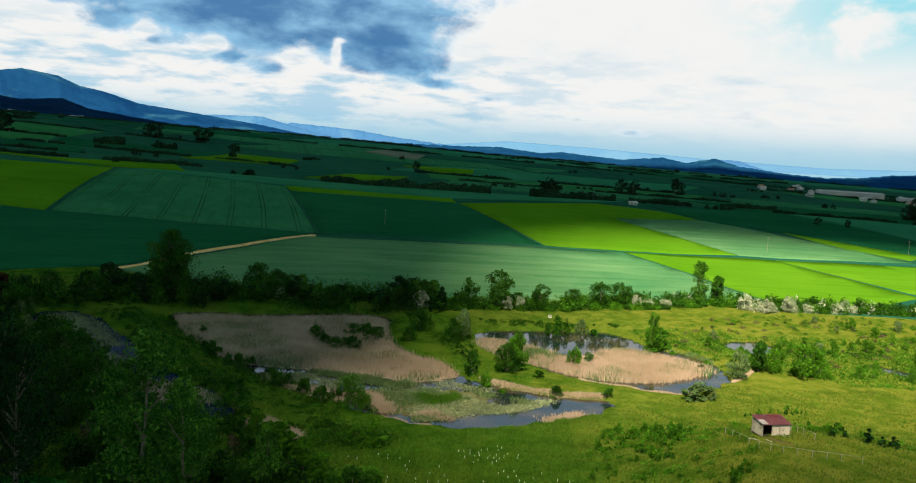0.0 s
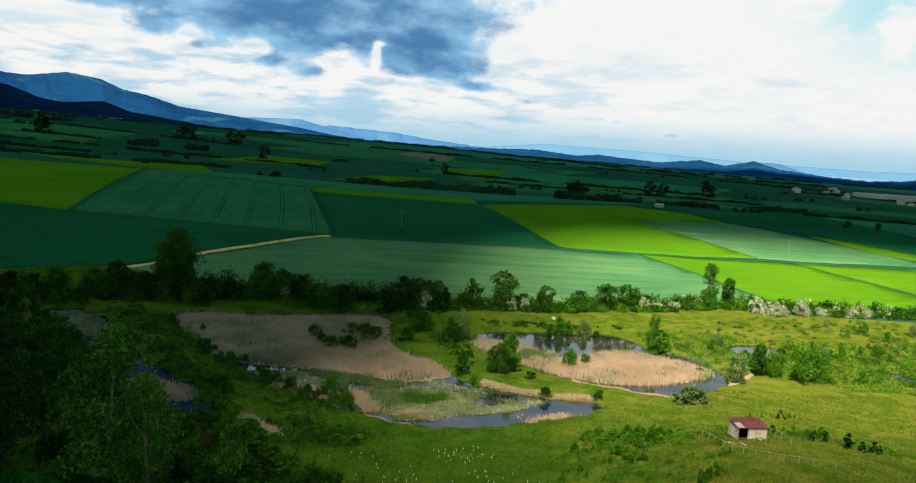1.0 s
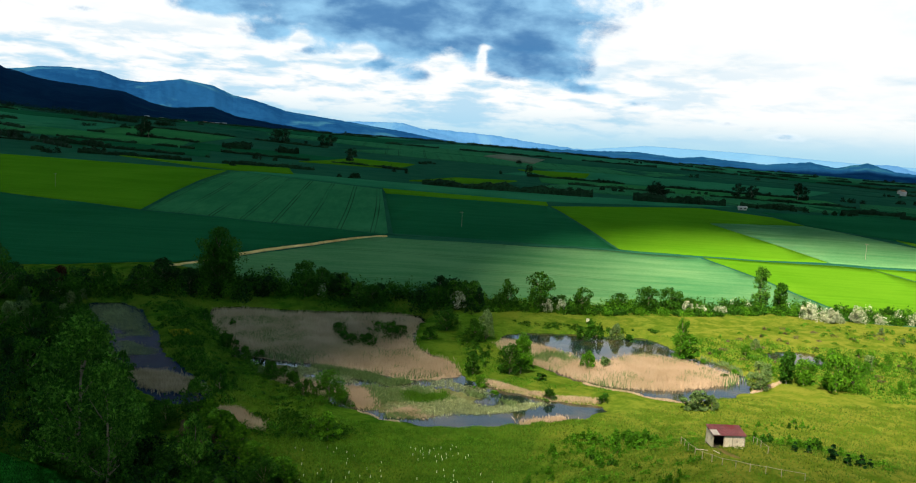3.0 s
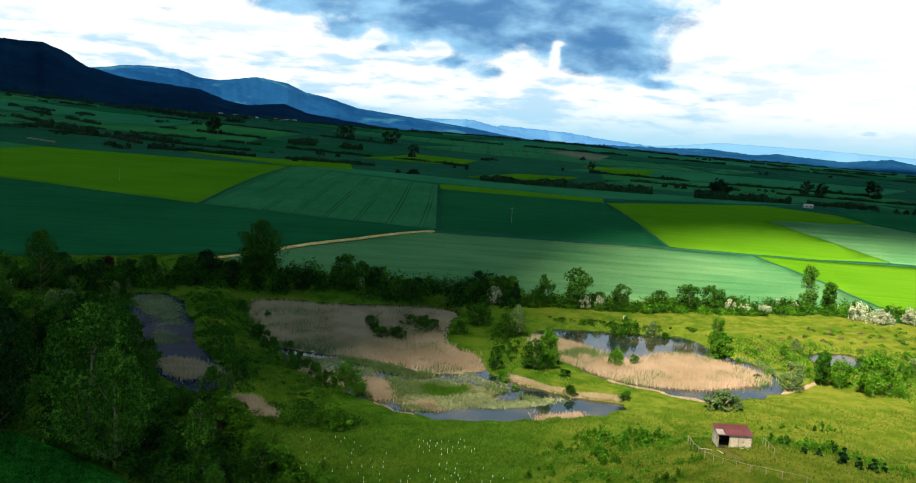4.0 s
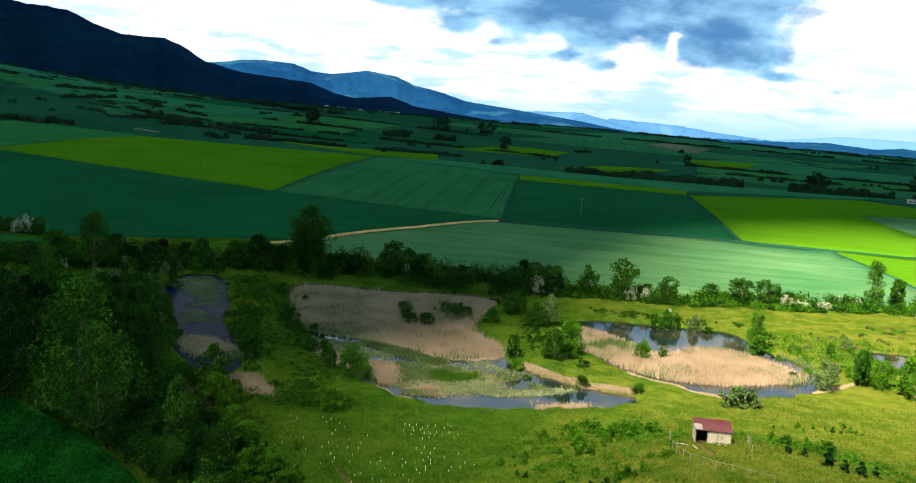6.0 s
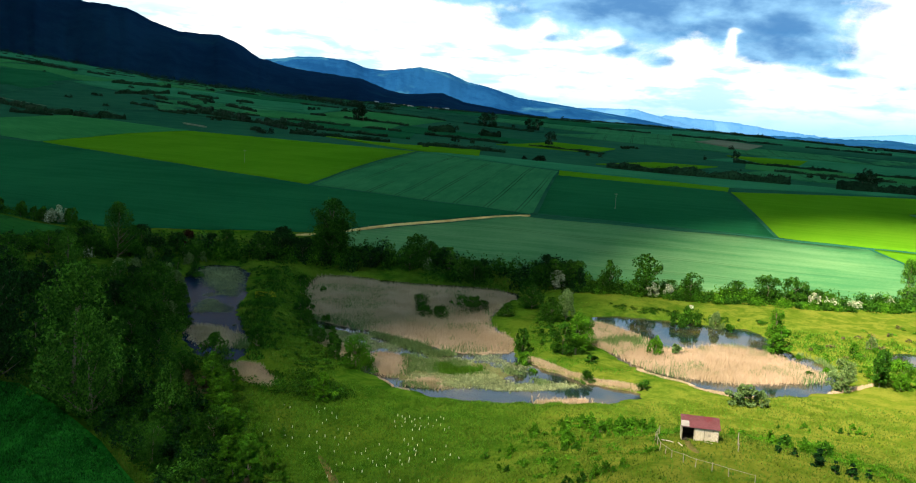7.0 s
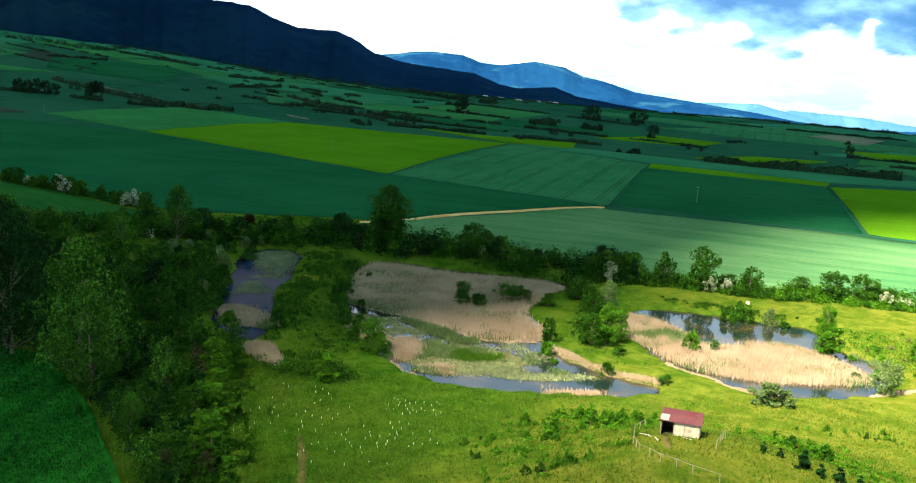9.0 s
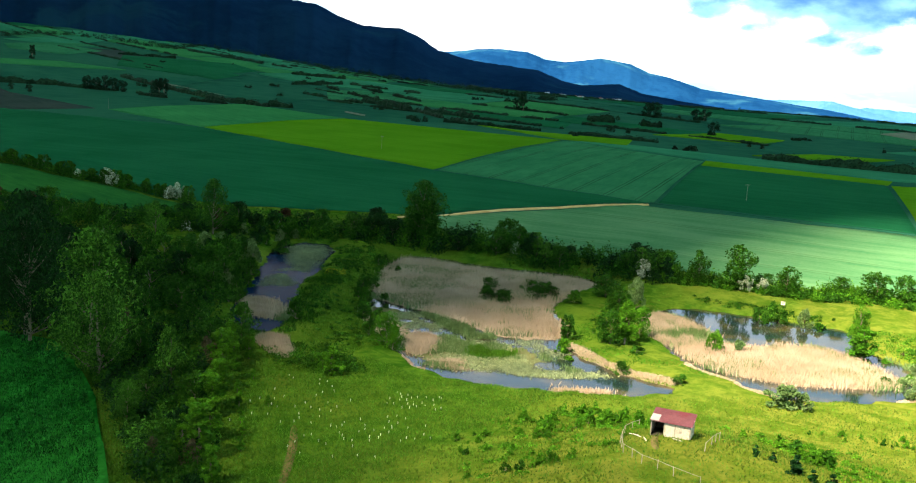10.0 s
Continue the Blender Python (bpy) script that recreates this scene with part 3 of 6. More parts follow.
while v0 < 3300:
    depth = v0 * rng.uniform(0.07, 0.14)
    u = -v0 * (2.5 if v0 < 1500 else 1.5)
    while u < v0 * 0.62:
        width = v0 * rng.uniform(0.14, 0.42)
        skew = rng.uniform(-0.2, 0.2) * width
        a, b = u + 2, u + width - 2
        lean = 0.10 * v0
        quad = [(a, v0 - a * 0.10), (b, v0 - b * 0.10), (b + skew, v0 + depth - 2 - b * 0.10), (a + skew, v0 + depth - 2 - a * 0.10)]
        mid = np.mean(quad, 0)
        bright = -260 < mid[0] < 30 and 780 < mid[1] < 1000
        if not bright and rng.random() < 0.9:
            kind = far_kinds[rng.choice(len(far_kinds), p=weights)]
            field(quad, kind[0], kind[1], 0.5, max(30.0, depth / 3))
        if rng.random() < 0.48:
            HEDGE_LINES.append((quad[0], quad[1]))
        u += width
    v0 += depth

# strips on the foothills below the forest
field([(-1370, 823), (-1508, 1022), (-1444, 1064), (-1356, 961), (-1330, 851)], M_PALE, "pale green cereal strip on the foothill", 1.1, 30)
field([(-1281, 775), (-1346, 891), (-1219, 898), (-1142, 787), (-1206, 741)], M_TRAM, "green wheat strip on the foothill", 1.1, 30)
field([(-1361, 1145), (-1514, 1329), (-1416, 1398), (-1265, 1387), (-1178, 1226), (-1268, 1192)], M_PALE, "pale green cereal strip on the foothill", 1.1, 30)
field([(-1200, 1246), (-1351, 1438), (-972, 1192), (-905, 1073), (-966, 1064), (-1047, 1065)], M_PALE, "pale green cereal strip on the foothill", 1.1, 30)
field([(-986, 1164), (-876, 1286), (-817, 1102)], M_TRAM, "green wheat strip on the foothill", 1.1, 30)
field([(-928, 958), (-935, 1058), (-817, 1088), (-630, 1067), (-575, 988), (-715, 971), (-820, 944)], M_PALE, "pale green cereal strip on the foothill", 1.1, 30)
field([(-1053, 646), (-1040, 717), (-946, 752), (-959, 707), (-996, 616)], M_LUSH, "bright green grass strip on the foothill", 1.1, 30)
field([(-1159, 894), (-1064, 1031), (-956, 983), (-895, 817), (-1003, 778)], M_WHEAT, "dark green wheat field on the foothill", 1.1, 30)
field([(-774, 690), (-915, 924), (-766, 935), (-634, 796), (-647, 672)], M_FAR, "dull green pasture on the foothill", 1.1, 30)
for (ax, ay), (bx, by) in (((-808, 711), (-688, 695)), ((-508, 689), (-464, 666))):
    draped("track", [(ax, ay), (bx, by), (bx + 0.5, by + 2), (ax + 0.5, ay + 2)], M_CHALK, 1.2, 20.0, "pale gravel lane on the foothill", "track")

# farm track
draped("track", rounded([(-110.6, 284.6), (-108.7, 284), (-99.2, 305), (-82.2, 343), (-61.2, 375.5), (-57, 380.4), (-58.4, 381.6), (-62.8, 376.8), (-83.8, 344.6), (-101, 306)], 1), M_TRACK, 0.45, 6.0, "pale limestone farm track between fields", "track")
draped("track", [(-59, 384.6), (41, 395), (75, 396), (145, 405.8), (222, 425), (222, 427), (145, 407.6), (75, 397.5), (41, 397), (-59, 386.5)], M_FAR, 0.5, 12.0, "grassy farm lane between fields", "track")


# ---- mountains ----
def mountain(name, profile, dist, width, mat, label, rough=0.12, foot=0.0, seed=0):
    """A range whose crest is fitted to (turn, rise) in degrees as seen from mid camera path, with folded slopes."""
    turns, rises = zip(*sorted(profile))
    n, rows = 400, 14
    a = np.linspace(turns[0], turns[-1], n)
    r = np.interp(a, turns, rises)
    noise.seed_set(seed + 1)
    v, f = [], []
    for j in range(rows):
        s = j / (rows - 1)
        up_s = math.sin(min(s / 0.7, 1.0) * math.pi / 2) ** 1.3 if s < 0.7 else 1 - (s - 0.7) / 0.3 * 0.5
        d = dist + (s - 0.7) * width
        for i in range(n):
            t = radians(a[i])
            fold = noise.fractal((a[i] * 0.55, s * 3.0, seed * 7.3), 1.0, 2.1, 5)
            crest = 51 + math.tan(radians(r[i] + rough * 0.4 * noise.fractal((a[i] * 2.6, 0, seed), 0.9, 2.0, 4) + rough * 0.16 * noise.fractal((a[i] * 22, 0, seed), 0.6, 2.0, 3))) * dist
            base = foot
            z = base + (crest - base) * up_s * (1 + rough * fold * (1 - up_s) * 2.5)
            g = 50 + math.sin(-t) * (d + fold * width * 0.06), 10 + math.cos(t) * (d + fold * width * 0.06)
            v.append((g[0], g[1], z))
    for j in range(rows - 1):
        for i in range(n - 1):
            k = j * n + i
            f.append((k, k + 1, k + n + 1, k + n))
    ob = new(name, make_mesh(name, v, f, mat, True))
    return tagged(ob, label, "mountain", kind="structure")


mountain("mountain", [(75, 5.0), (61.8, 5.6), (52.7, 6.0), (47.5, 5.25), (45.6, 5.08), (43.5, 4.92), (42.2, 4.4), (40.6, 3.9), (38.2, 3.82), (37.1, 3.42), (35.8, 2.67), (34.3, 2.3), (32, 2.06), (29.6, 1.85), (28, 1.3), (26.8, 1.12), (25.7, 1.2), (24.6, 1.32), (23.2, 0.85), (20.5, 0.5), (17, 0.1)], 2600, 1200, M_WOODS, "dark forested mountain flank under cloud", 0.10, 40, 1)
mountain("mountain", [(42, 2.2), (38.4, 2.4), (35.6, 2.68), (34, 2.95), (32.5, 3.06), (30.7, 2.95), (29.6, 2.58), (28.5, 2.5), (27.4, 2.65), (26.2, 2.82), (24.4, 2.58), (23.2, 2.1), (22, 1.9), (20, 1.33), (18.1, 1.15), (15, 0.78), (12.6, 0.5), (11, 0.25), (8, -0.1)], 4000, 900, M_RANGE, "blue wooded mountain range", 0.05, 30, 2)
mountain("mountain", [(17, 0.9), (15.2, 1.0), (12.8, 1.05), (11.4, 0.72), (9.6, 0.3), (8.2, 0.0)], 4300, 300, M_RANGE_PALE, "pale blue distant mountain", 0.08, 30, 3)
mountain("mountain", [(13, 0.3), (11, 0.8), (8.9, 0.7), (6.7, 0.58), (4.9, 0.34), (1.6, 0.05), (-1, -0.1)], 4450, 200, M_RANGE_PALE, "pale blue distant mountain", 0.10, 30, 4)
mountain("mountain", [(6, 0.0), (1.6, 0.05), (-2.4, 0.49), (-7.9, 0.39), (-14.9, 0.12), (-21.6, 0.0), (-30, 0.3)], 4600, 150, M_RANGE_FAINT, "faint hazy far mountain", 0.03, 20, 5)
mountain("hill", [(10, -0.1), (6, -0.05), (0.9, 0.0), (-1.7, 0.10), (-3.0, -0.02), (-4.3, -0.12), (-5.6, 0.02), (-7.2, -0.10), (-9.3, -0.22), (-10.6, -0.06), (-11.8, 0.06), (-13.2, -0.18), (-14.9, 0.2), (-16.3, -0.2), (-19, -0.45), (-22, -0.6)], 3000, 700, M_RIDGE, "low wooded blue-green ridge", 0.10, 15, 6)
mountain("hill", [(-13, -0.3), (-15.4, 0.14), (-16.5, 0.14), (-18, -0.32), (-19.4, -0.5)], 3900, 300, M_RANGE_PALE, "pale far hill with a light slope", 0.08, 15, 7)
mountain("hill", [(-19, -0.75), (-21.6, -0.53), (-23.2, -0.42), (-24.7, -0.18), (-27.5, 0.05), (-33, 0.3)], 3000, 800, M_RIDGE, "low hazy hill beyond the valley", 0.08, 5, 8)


# ---- unseen clouds, added to shade the land ----
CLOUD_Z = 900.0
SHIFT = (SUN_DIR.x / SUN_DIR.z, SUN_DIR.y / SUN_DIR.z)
# ground outline of the sunlit patch, fitted to the camera's view
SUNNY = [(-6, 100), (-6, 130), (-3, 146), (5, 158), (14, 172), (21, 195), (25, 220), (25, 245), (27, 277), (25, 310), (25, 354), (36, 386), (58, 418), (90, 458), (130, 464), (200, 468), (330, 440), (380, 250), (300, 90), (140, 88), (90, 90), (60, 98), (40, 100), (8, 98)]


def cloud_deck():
    """An unseen broken sheet of cumulus, added for shade; its one wide gap, fitted to the lit patch, lets the sun reach
    the valley floor.
    """
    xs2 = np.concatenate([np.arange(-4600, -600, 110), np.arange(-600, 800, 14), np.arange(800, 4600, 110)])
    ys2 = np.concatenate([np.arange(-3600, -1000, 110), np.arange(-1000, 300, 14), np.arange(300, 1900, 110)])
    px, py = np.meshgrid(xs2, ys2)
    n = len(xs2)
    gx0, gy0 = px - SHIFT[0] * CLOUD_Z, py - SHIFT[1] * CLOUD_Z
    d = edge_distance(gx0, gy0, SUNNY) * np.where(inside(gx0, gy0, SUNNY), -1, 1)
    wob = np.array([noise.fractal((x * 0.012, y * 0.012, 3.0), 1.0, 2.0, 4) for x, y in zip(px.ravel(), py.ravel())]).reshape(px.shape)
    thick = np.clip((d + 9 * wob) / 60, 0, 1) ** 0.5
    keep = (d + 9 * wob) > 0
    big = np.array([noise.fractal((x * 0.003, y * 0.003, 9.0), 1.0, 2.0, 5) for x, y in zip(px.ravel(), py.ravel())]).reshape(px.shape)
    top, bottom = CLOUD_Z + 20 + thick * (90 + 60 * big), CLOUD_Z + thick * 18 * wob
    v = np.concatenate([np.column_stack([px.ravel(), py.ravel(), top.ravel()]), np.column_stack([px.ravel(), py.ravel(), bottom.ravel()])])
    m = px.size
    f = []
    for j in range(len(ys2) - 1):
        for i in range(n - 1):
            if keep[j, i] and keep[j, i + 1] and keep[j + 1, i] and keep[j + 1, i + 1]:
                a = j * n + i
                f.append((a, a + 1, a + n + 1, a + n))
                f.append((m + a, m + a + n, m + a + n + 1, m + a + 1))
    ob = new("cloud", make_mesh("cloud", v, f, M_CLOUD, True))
    return tagged(ob, "unseen broken cumulus sheet added overhead with a sunny gap", "cloud", kind="structure")


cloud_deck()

# ---- plants ----
def leaves(points, size, jitter, r):
    """Pointed leaf cards round the points."""
    n = len(points)
    c = points + r.normal(0, jitter, (n, 3))
    a = r.normal(0, 1, (n, 3))
    a /= np.linalg.norm(a, axis=1)[:, None]
    b = np.cross(a, r.normal(0, 1, (n, 3)))
    b /= np.linalg.norm(b, axis=1)[:, None] + 1e-9
    s = (size * r.uniform(0.6, 1.3, n))[:, None]
    v = np.stack([c - a * s * 0.5 + b * s * 0.36, c - a * s * 0.5 - b * s * 0.36, c + a * s * 0.7], 1).reshape(-1, 3)
    f = np.arange(3 * n).reshape(-1, 3)
    return v, f


def crown(shape, r, count, size, clumps):
    """Unit crown (1 m high, from its foot at 0): clumps of leaves on an uneven body with gaps."""
    cs, lobes = [], (r.uniform(0.08, 0.24), r.uniform(0, 6), r.uniform(0, 6))
    while len(cs) < clumps:
        p = r.uniform(-1, 1, 3)
        z = (p[2] + 1) / 2
        if shape == "poplar":
            lo, rad = 0.10, 0.21 * (1 - 0.75 * abs(z - 0.40) ** 1.6)
        elif shape == "tall":
            lo, rad = 0.16, 0.33 * (math.sin(math.pi * min(1, z * 0.86 + 0.14)) ** 0.5)
        elif shape == "round":
            lo, rad = 0.05, 0.44 * math.sqrt(max(0, 1 - (2 * z - 1) ** 2)) ** 0.8
        elif shape == "cone":
            lo, rad = 0.04, 0.24 * (1 - z) + 0.03
        else:
            lo, rad = 0.0, 0.62 * math.sqrt(max(0, 1 - z ** 1.6))
        q = np.hypot(p[0], p[1])
        if q > 1 or q < 0.35 * r.random():
            continue
        turn = math.atan2(p[1], p[0])
        k = rad * r.uniform(0.75, 1.15) * (1 + lobes[0] * math.sin(2 * turn + lobes[1] + 3 * z) + 0.14 * math.sin(3 * turn + lobes[2] - 5 * z))
        cs.append((p[0] * k, p[1] * k, lo + z * (0.97 - lo)))
    cs = np.array(cs)
    rad = {"poplar": 0.055, "tall": 0.085, "round": 0.11, "cone": 0.05, "bush": 0.15}[shape] * r.uniform(0.7, 1.3, clumps)
    pick = r.integers(0, clumps, count)
    d = r.normal(0, 1, (count, 3))
    d /= np.linalg.norm(d, axis=1)[:, None]
    pts = cs[pick] + d * (rad[pick] * r.uniform(0.55, 1.0, count) ** 0.5)[:, None]
    pts[:, 2] = np.maximum(pts[:, 2], 0.01)
    v, f = leaves(pts, size, 0.006, r)
    return v, f, cs


def skeleton_of(shape, cs, r):
    p = Parts()
    h = {"poplar": 0.9, "tall": 0.8, "round": 0.6, "cone": 0.9, "bush": 0.4}[shape]
    bend = [Vector((r.normal(0, 0.012), r.normal(0, 0.012), h * k / 4)) for k in range(5)]
    bend[0] = Vector((0, 0, -0.03))
    w = 0.022 if shape != "bush" else 0.03
    for k in range(4):
        p.limb(bend[k], bend[k + 1], w * (1 - k / 4.6), w * (1 - (k + 1) / 4.6), 7)
    for c in cs[:: max(1, len(cs) // 14)]:
        c = Vector(c)
        root = Vector((0, 0, max(0.08, min(h * 0.9, c.z - 0.18 - 0.5 * math.hypot(c.x, c.y) * 0.6))))
        knee = root.lerp(c, 0.5) + Vector((0, 0, -0.015))
        p.limb(root, knee, w * 0.42, w * 0.28, 4)
        p.limb(knee, c, w * 0.28, w * 0.08, 3)
    return p


PROTO = {}


def plant(shape, mat, x, y, h, detail, label, category="tree", group="", wide=1.0, variant=0, name="", z=None):
    """A tree or bush: trunk with limbs under a crown of leaf clumps. Alike ones share their meshes."""
    count, size, clumps = {"near": (6400, 0.36, 80), "mid": (2750, 0.47, 54), "far": (1700, 0.62, 34), "shrub": (1500, 0.26, 28), "small": (420, 0.26, 12)}[detail]
    key = (shape, mat.name, detail, variant)
    typical = {"near": 15.0, "mid": 9.0, "far": 9.0, "shrub": 3.0, "small": 1.5}[detail]
    m = Matrix.Translation((x, y, (ground_at(x, y) if z is None else z) - 0.05)) @ Euler((0, 0, rng.uniform(0, 6.28))).to_matrix().to_4x4()
    s = Matrix.Diagonal((h * wide, h * wide, h, 1))
    if key not in PROTO:
        r = np.random.default_rng(1000 + len(PROTO) * 17)
        root = new(name or ("bush" if shape == "bush" else "tree"))
        v, f, cs = crown(shape, r, count, size / typical, clumps)
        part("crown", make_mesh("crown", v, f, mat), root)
        part("trunk", skeleton_of(shape, cs, r).mesh("trunk", M_BARK), root)
        PROTO[key] = root
        ob = root
    else:
        ob = copy_thing(PROTO[key], m)
        ob.name = name or ("bush" if shape == "bush" else "tree")
    ob.matrix_basis = m @ s
    return tagged(ob, label, category, group)


def thicket(name, spots, mat, label, per, size, seed):
    """A dense tangle of shrubs as one growth: a dome of leaf cards over each (x, y, radius, height)."""
    r = np.random.default_rng(seed)
    sp = np.array(spots)
    n = len(sp) * per
    k = np.repeat(np.arange(len(sp)), per)
    d = r.normal(0, 1, (n, 3))
    d[:, 2] = np.abs(d[:, 2])
    d /= np.linalg.norm(d, axis=1)[:, None]
    d *= (0.75 + 0.25 * np.sin(d[:, 0] * 5 + k) * np.sin(d[:, 1] * 6 + 2 * k) + 0.12 * r.normal(0, 1, n))[:, None]
    x, y = sp[k, 0] + d[:, 0] * sp[k, 2], sp[k, 1] + d[:, 1] * sp[k, 2]
    z = ground_height(x, y) + 0.05 + d[:, 2] * sp[k, 3]
    v, f = leaves(np.column_stack([x, y, z]), size, 0.05, r)
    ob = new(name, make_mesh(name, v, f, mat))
    return tagged(ob, label, "thicket", kind="stuff")


OAK = "full green field tree in a hedge"
BUSH = "dense green leafy shrub"
# single trees that stand out
plant("tall", M_LEAF, -81, 261, 19.0, "near", "tall dark leafy tree beside the farm track", wide=1.12, variant=9)
plant("round", M_LEAF, -82.5, 262.5, 12.5, "mid", "dark leafy tree beside the farm track", wide=1.0)
plant("tall", M_LEAF, -79, 260, 13.5, "mid", "dark leafy tree beside the farm track", wide=1.0)
plant("round", M_LEAF, 15.6, 274, 11.2, "mid", OAK, wide=0.9)
plant("round", M_LEAF, 6, 270, 9.0, "mid", "round dark green hedge tree", wide=0.75)
plant("round", M_LEAF, 28, 275, 7.6, "mid", "round dark green hedge tree", wide=0.9)
plant("cone", M_DARK, -2, 268, 6.5, "mid", "pointed dark shrub in the hedge", wide=1.3)
plant("round", M_LEAF, 48, 284, 7.5, "mid", OAK, wide=1.1, variant=1)
plant("round", M_LEAF, 55, 286, 7.5, "mid", OAK, wide=1.0, variant=1)
plant("poplar", M_POPLAR, 84, 303, 13.5, "near", "slender pale aspen above the hedge", wide=0.95, variant=5)
plant("tall", M_LEAF, 90, 303, 9.0, "mid", OAK)
plant("poplar", M_FRESH, 54, 235, 12.2, "near", "slender green poplar on the pond bank", wide=0.8)
plant("poplar", M_FRESH, 55.5, 232, 8.5, "mid", "slender green poplar on the pond bank", wide=1.4)
plant("round", M_SILVER, 53, 186, 3.8, "shrub", "silvery willow bush on the pond bank", "bush", wide=1.7, name="bush")
plant("bush", M_SILVER, 56, 186.5, 3.0, "shrub", "silvery willow bush on the pond bank", "bush", wide=0.9)
plant("round", M_LEAF, -7.3, 241.8, 6.1, "mid", "dark green willow bush on the dike", "bush", wide=1.3, name="bush")
plant("tall", M_SILVER, 4.4, 234.1, 7.9, "mid", "silvery willow on the dike", "tree", wide=0.75)
plant("round", M_LEAF, 1.8, 230.3, 5.8, "mid", "leafy willow on the dike", "tree", wide=1.1)
plant("tall", M_FRESH, 16.3, 203.1, 8.8, "mid", "fresh green willow on the dike", "tree", wide=0.85)
plant("round", M_LEAF, 13.9, 201.3, 6.6, "mid", "leafy willow on the dike", "tree", wide=1.0)
plant("round", M_FRESH, 15.9, 211.3, 6.5, "mid", "fresh green willow on the dike", "tree", wide=0.8)
plant("round", M_LEAF, 6, 197.7, 5.2, "shrub", "green bush at the water's edge", "bush", wide=0.7, name="bush")
plant("round", M_FRESH, 9, 190.8, 4.2, "shrub", "green bush at the water's edge", "bush", wide=0.8, name="bush")
plant("round", M_FRESH, 12.3, 186.9, 2.2, "shrub", "low green bush on the dike", "bush", wide=1.2, name="bush")
plant("bush", M_LEAF, -9.5, 229.4, 3.1, "shrub", "dark green bush at the reed edge", "bush", wide=1.3)
plant("bush", M_LEAF, 23.7, 186.2, 2.4, "shrub", "low round bush on the dike", "bush", wide=1.2)
plant("bush", M_LEAF, 21.8, 184.8, 1.4, "shrub", "low round bush on the dike", "bush", wide=1.2)
plant("bush", M_LEAF, 34.8, 186.7, 1.9, "shrub", "low bush on the dike", "bush", wide=1.3)
plant("bush", M_LEAF, 21, 198.6, 1.7, "small", "low bush at the reed edge", "bush", wide=1.5)
plant("bush", M_FRESH, 31, 214.1, 6, "shrub", "fresh green bush in the reeds", "bush", wide=0.6)
plant("cone", M_SILVER, 35.1, 217.8, 4.6, "small", "silvery sapling in the reeds", "tree", wide=1.4)
plant("bush", M_LEAF, 62.7, 218.3, 3, "shrub", "round green bush in the reeds", "bush", wide=1.0)
plant("bush", M_LEAF, 31.9, 252.9, 6.5, "shrub", "leafy bush on the far pond bank", "bush", wide=0.75)
plant("bush", M_LEAF, 29, 250.6, 4.8, "shrub", "leafy bush on the far pond bank", "bush", wide=0.9)
plant("bush", M_SILVER, 38.2, 254.7, 5.5, "shrub", "pale leafy bush on the far pond bank", "bush", wide=0.7)
plant("bush", M_LEAF, 41.9, 254.5, 3.2, "small", "leafy bush on the far pond bank", "bush", wide=1.2)
plant("round", M_SILVER, 69, 209, 6.4, "mid", "pale green willow by the pond", wide=1.0)
plant("tall", M_LEAF, 76, 216, 7.6, "mid", "dark leafy tree by the pond", wide=0.9)
plant("round", M_FRESH, 80, 217, 6.0, "mid", "fresh green tree by the pond", wide=1.0)
plant("round", M_FRESH, 86, 213, 8.3, "mid", "fresh green tree by the pond", wide=1.0)
plant("bush", M_FRESH, 90, 214, 5.0, "mid", "fresh green bush by the pond", "bush")
for i, (bx, by, bh) in enumerate(((-33, 228, 4.6), (-30, 222, 3.6), (-27, 217.5, 4.0), (-22.5, 218, 4.6), (-24.5, 221, 3.4), (-19, 228, 4.4), (-24, 234, 4.4), (-21, 235, 4.6), (-18, 233, 4.0))):
    plant("round", M_LEAF, bx, by, bh * 0.72 + 1.0, "mid", "dark green willow bush among the reeds", "bush", "bushes among the reeds", z=-0.9, wide=1.25, variant=20 + i % 3, name="bush")
plant("bush", M_FRESH, -17.5, 168, 6.2, "mid", "fresh green willow bush at the reed edge", "bush", wide=1.0, name="bush")
plant("bush", M_FRESH, -14.5, 166.5, 4.2, "mid", "fresh green willow bush at the reed edge", "bush", wide=0.8)
plant("cone", M_FRESH, -11, 146, 5.0, "shrub", "young fresh green willow in the meadow", "tree", wide=1.5)
plant("bush", M_FRESH, -14, 147, 3.0, "shrub", "fresh green bush in the meadow", "bush", wide=1.1)
plant("bush", M_LEAF, -38, 164, 5.0, "shrub", BUSH, "bush", wide=0.7)
plant("bush", M_LEAF, -34, 180, 3.8, "shrub", BUSH, "bush", wide=0.8)
plant("tall", M_POPLAR, -108, 182, 13.0, "near", "slender birch in a clearing", wide=0.7)
plant("tall", M_LEAF, -119, 210, 15.8, "near", "broad green tree above the wood", wide=0.9)
# poplars and trees of the near wood
plant("tall", M_POPLAR, -40, 120, 22.5, "near", "tall fresh green poplar at the wood's edge", wide=0.92, variant=3)
plant("tall", M_POPLAR, -34, 117, 17.0, "near", "tall fresh green poplar at the wood's edge", wide=0.8, variant=3)
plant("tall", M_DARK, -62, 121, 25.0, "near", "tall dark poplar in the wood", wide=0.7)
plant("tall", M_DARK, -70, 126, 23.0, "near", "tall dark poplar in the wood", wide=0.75)
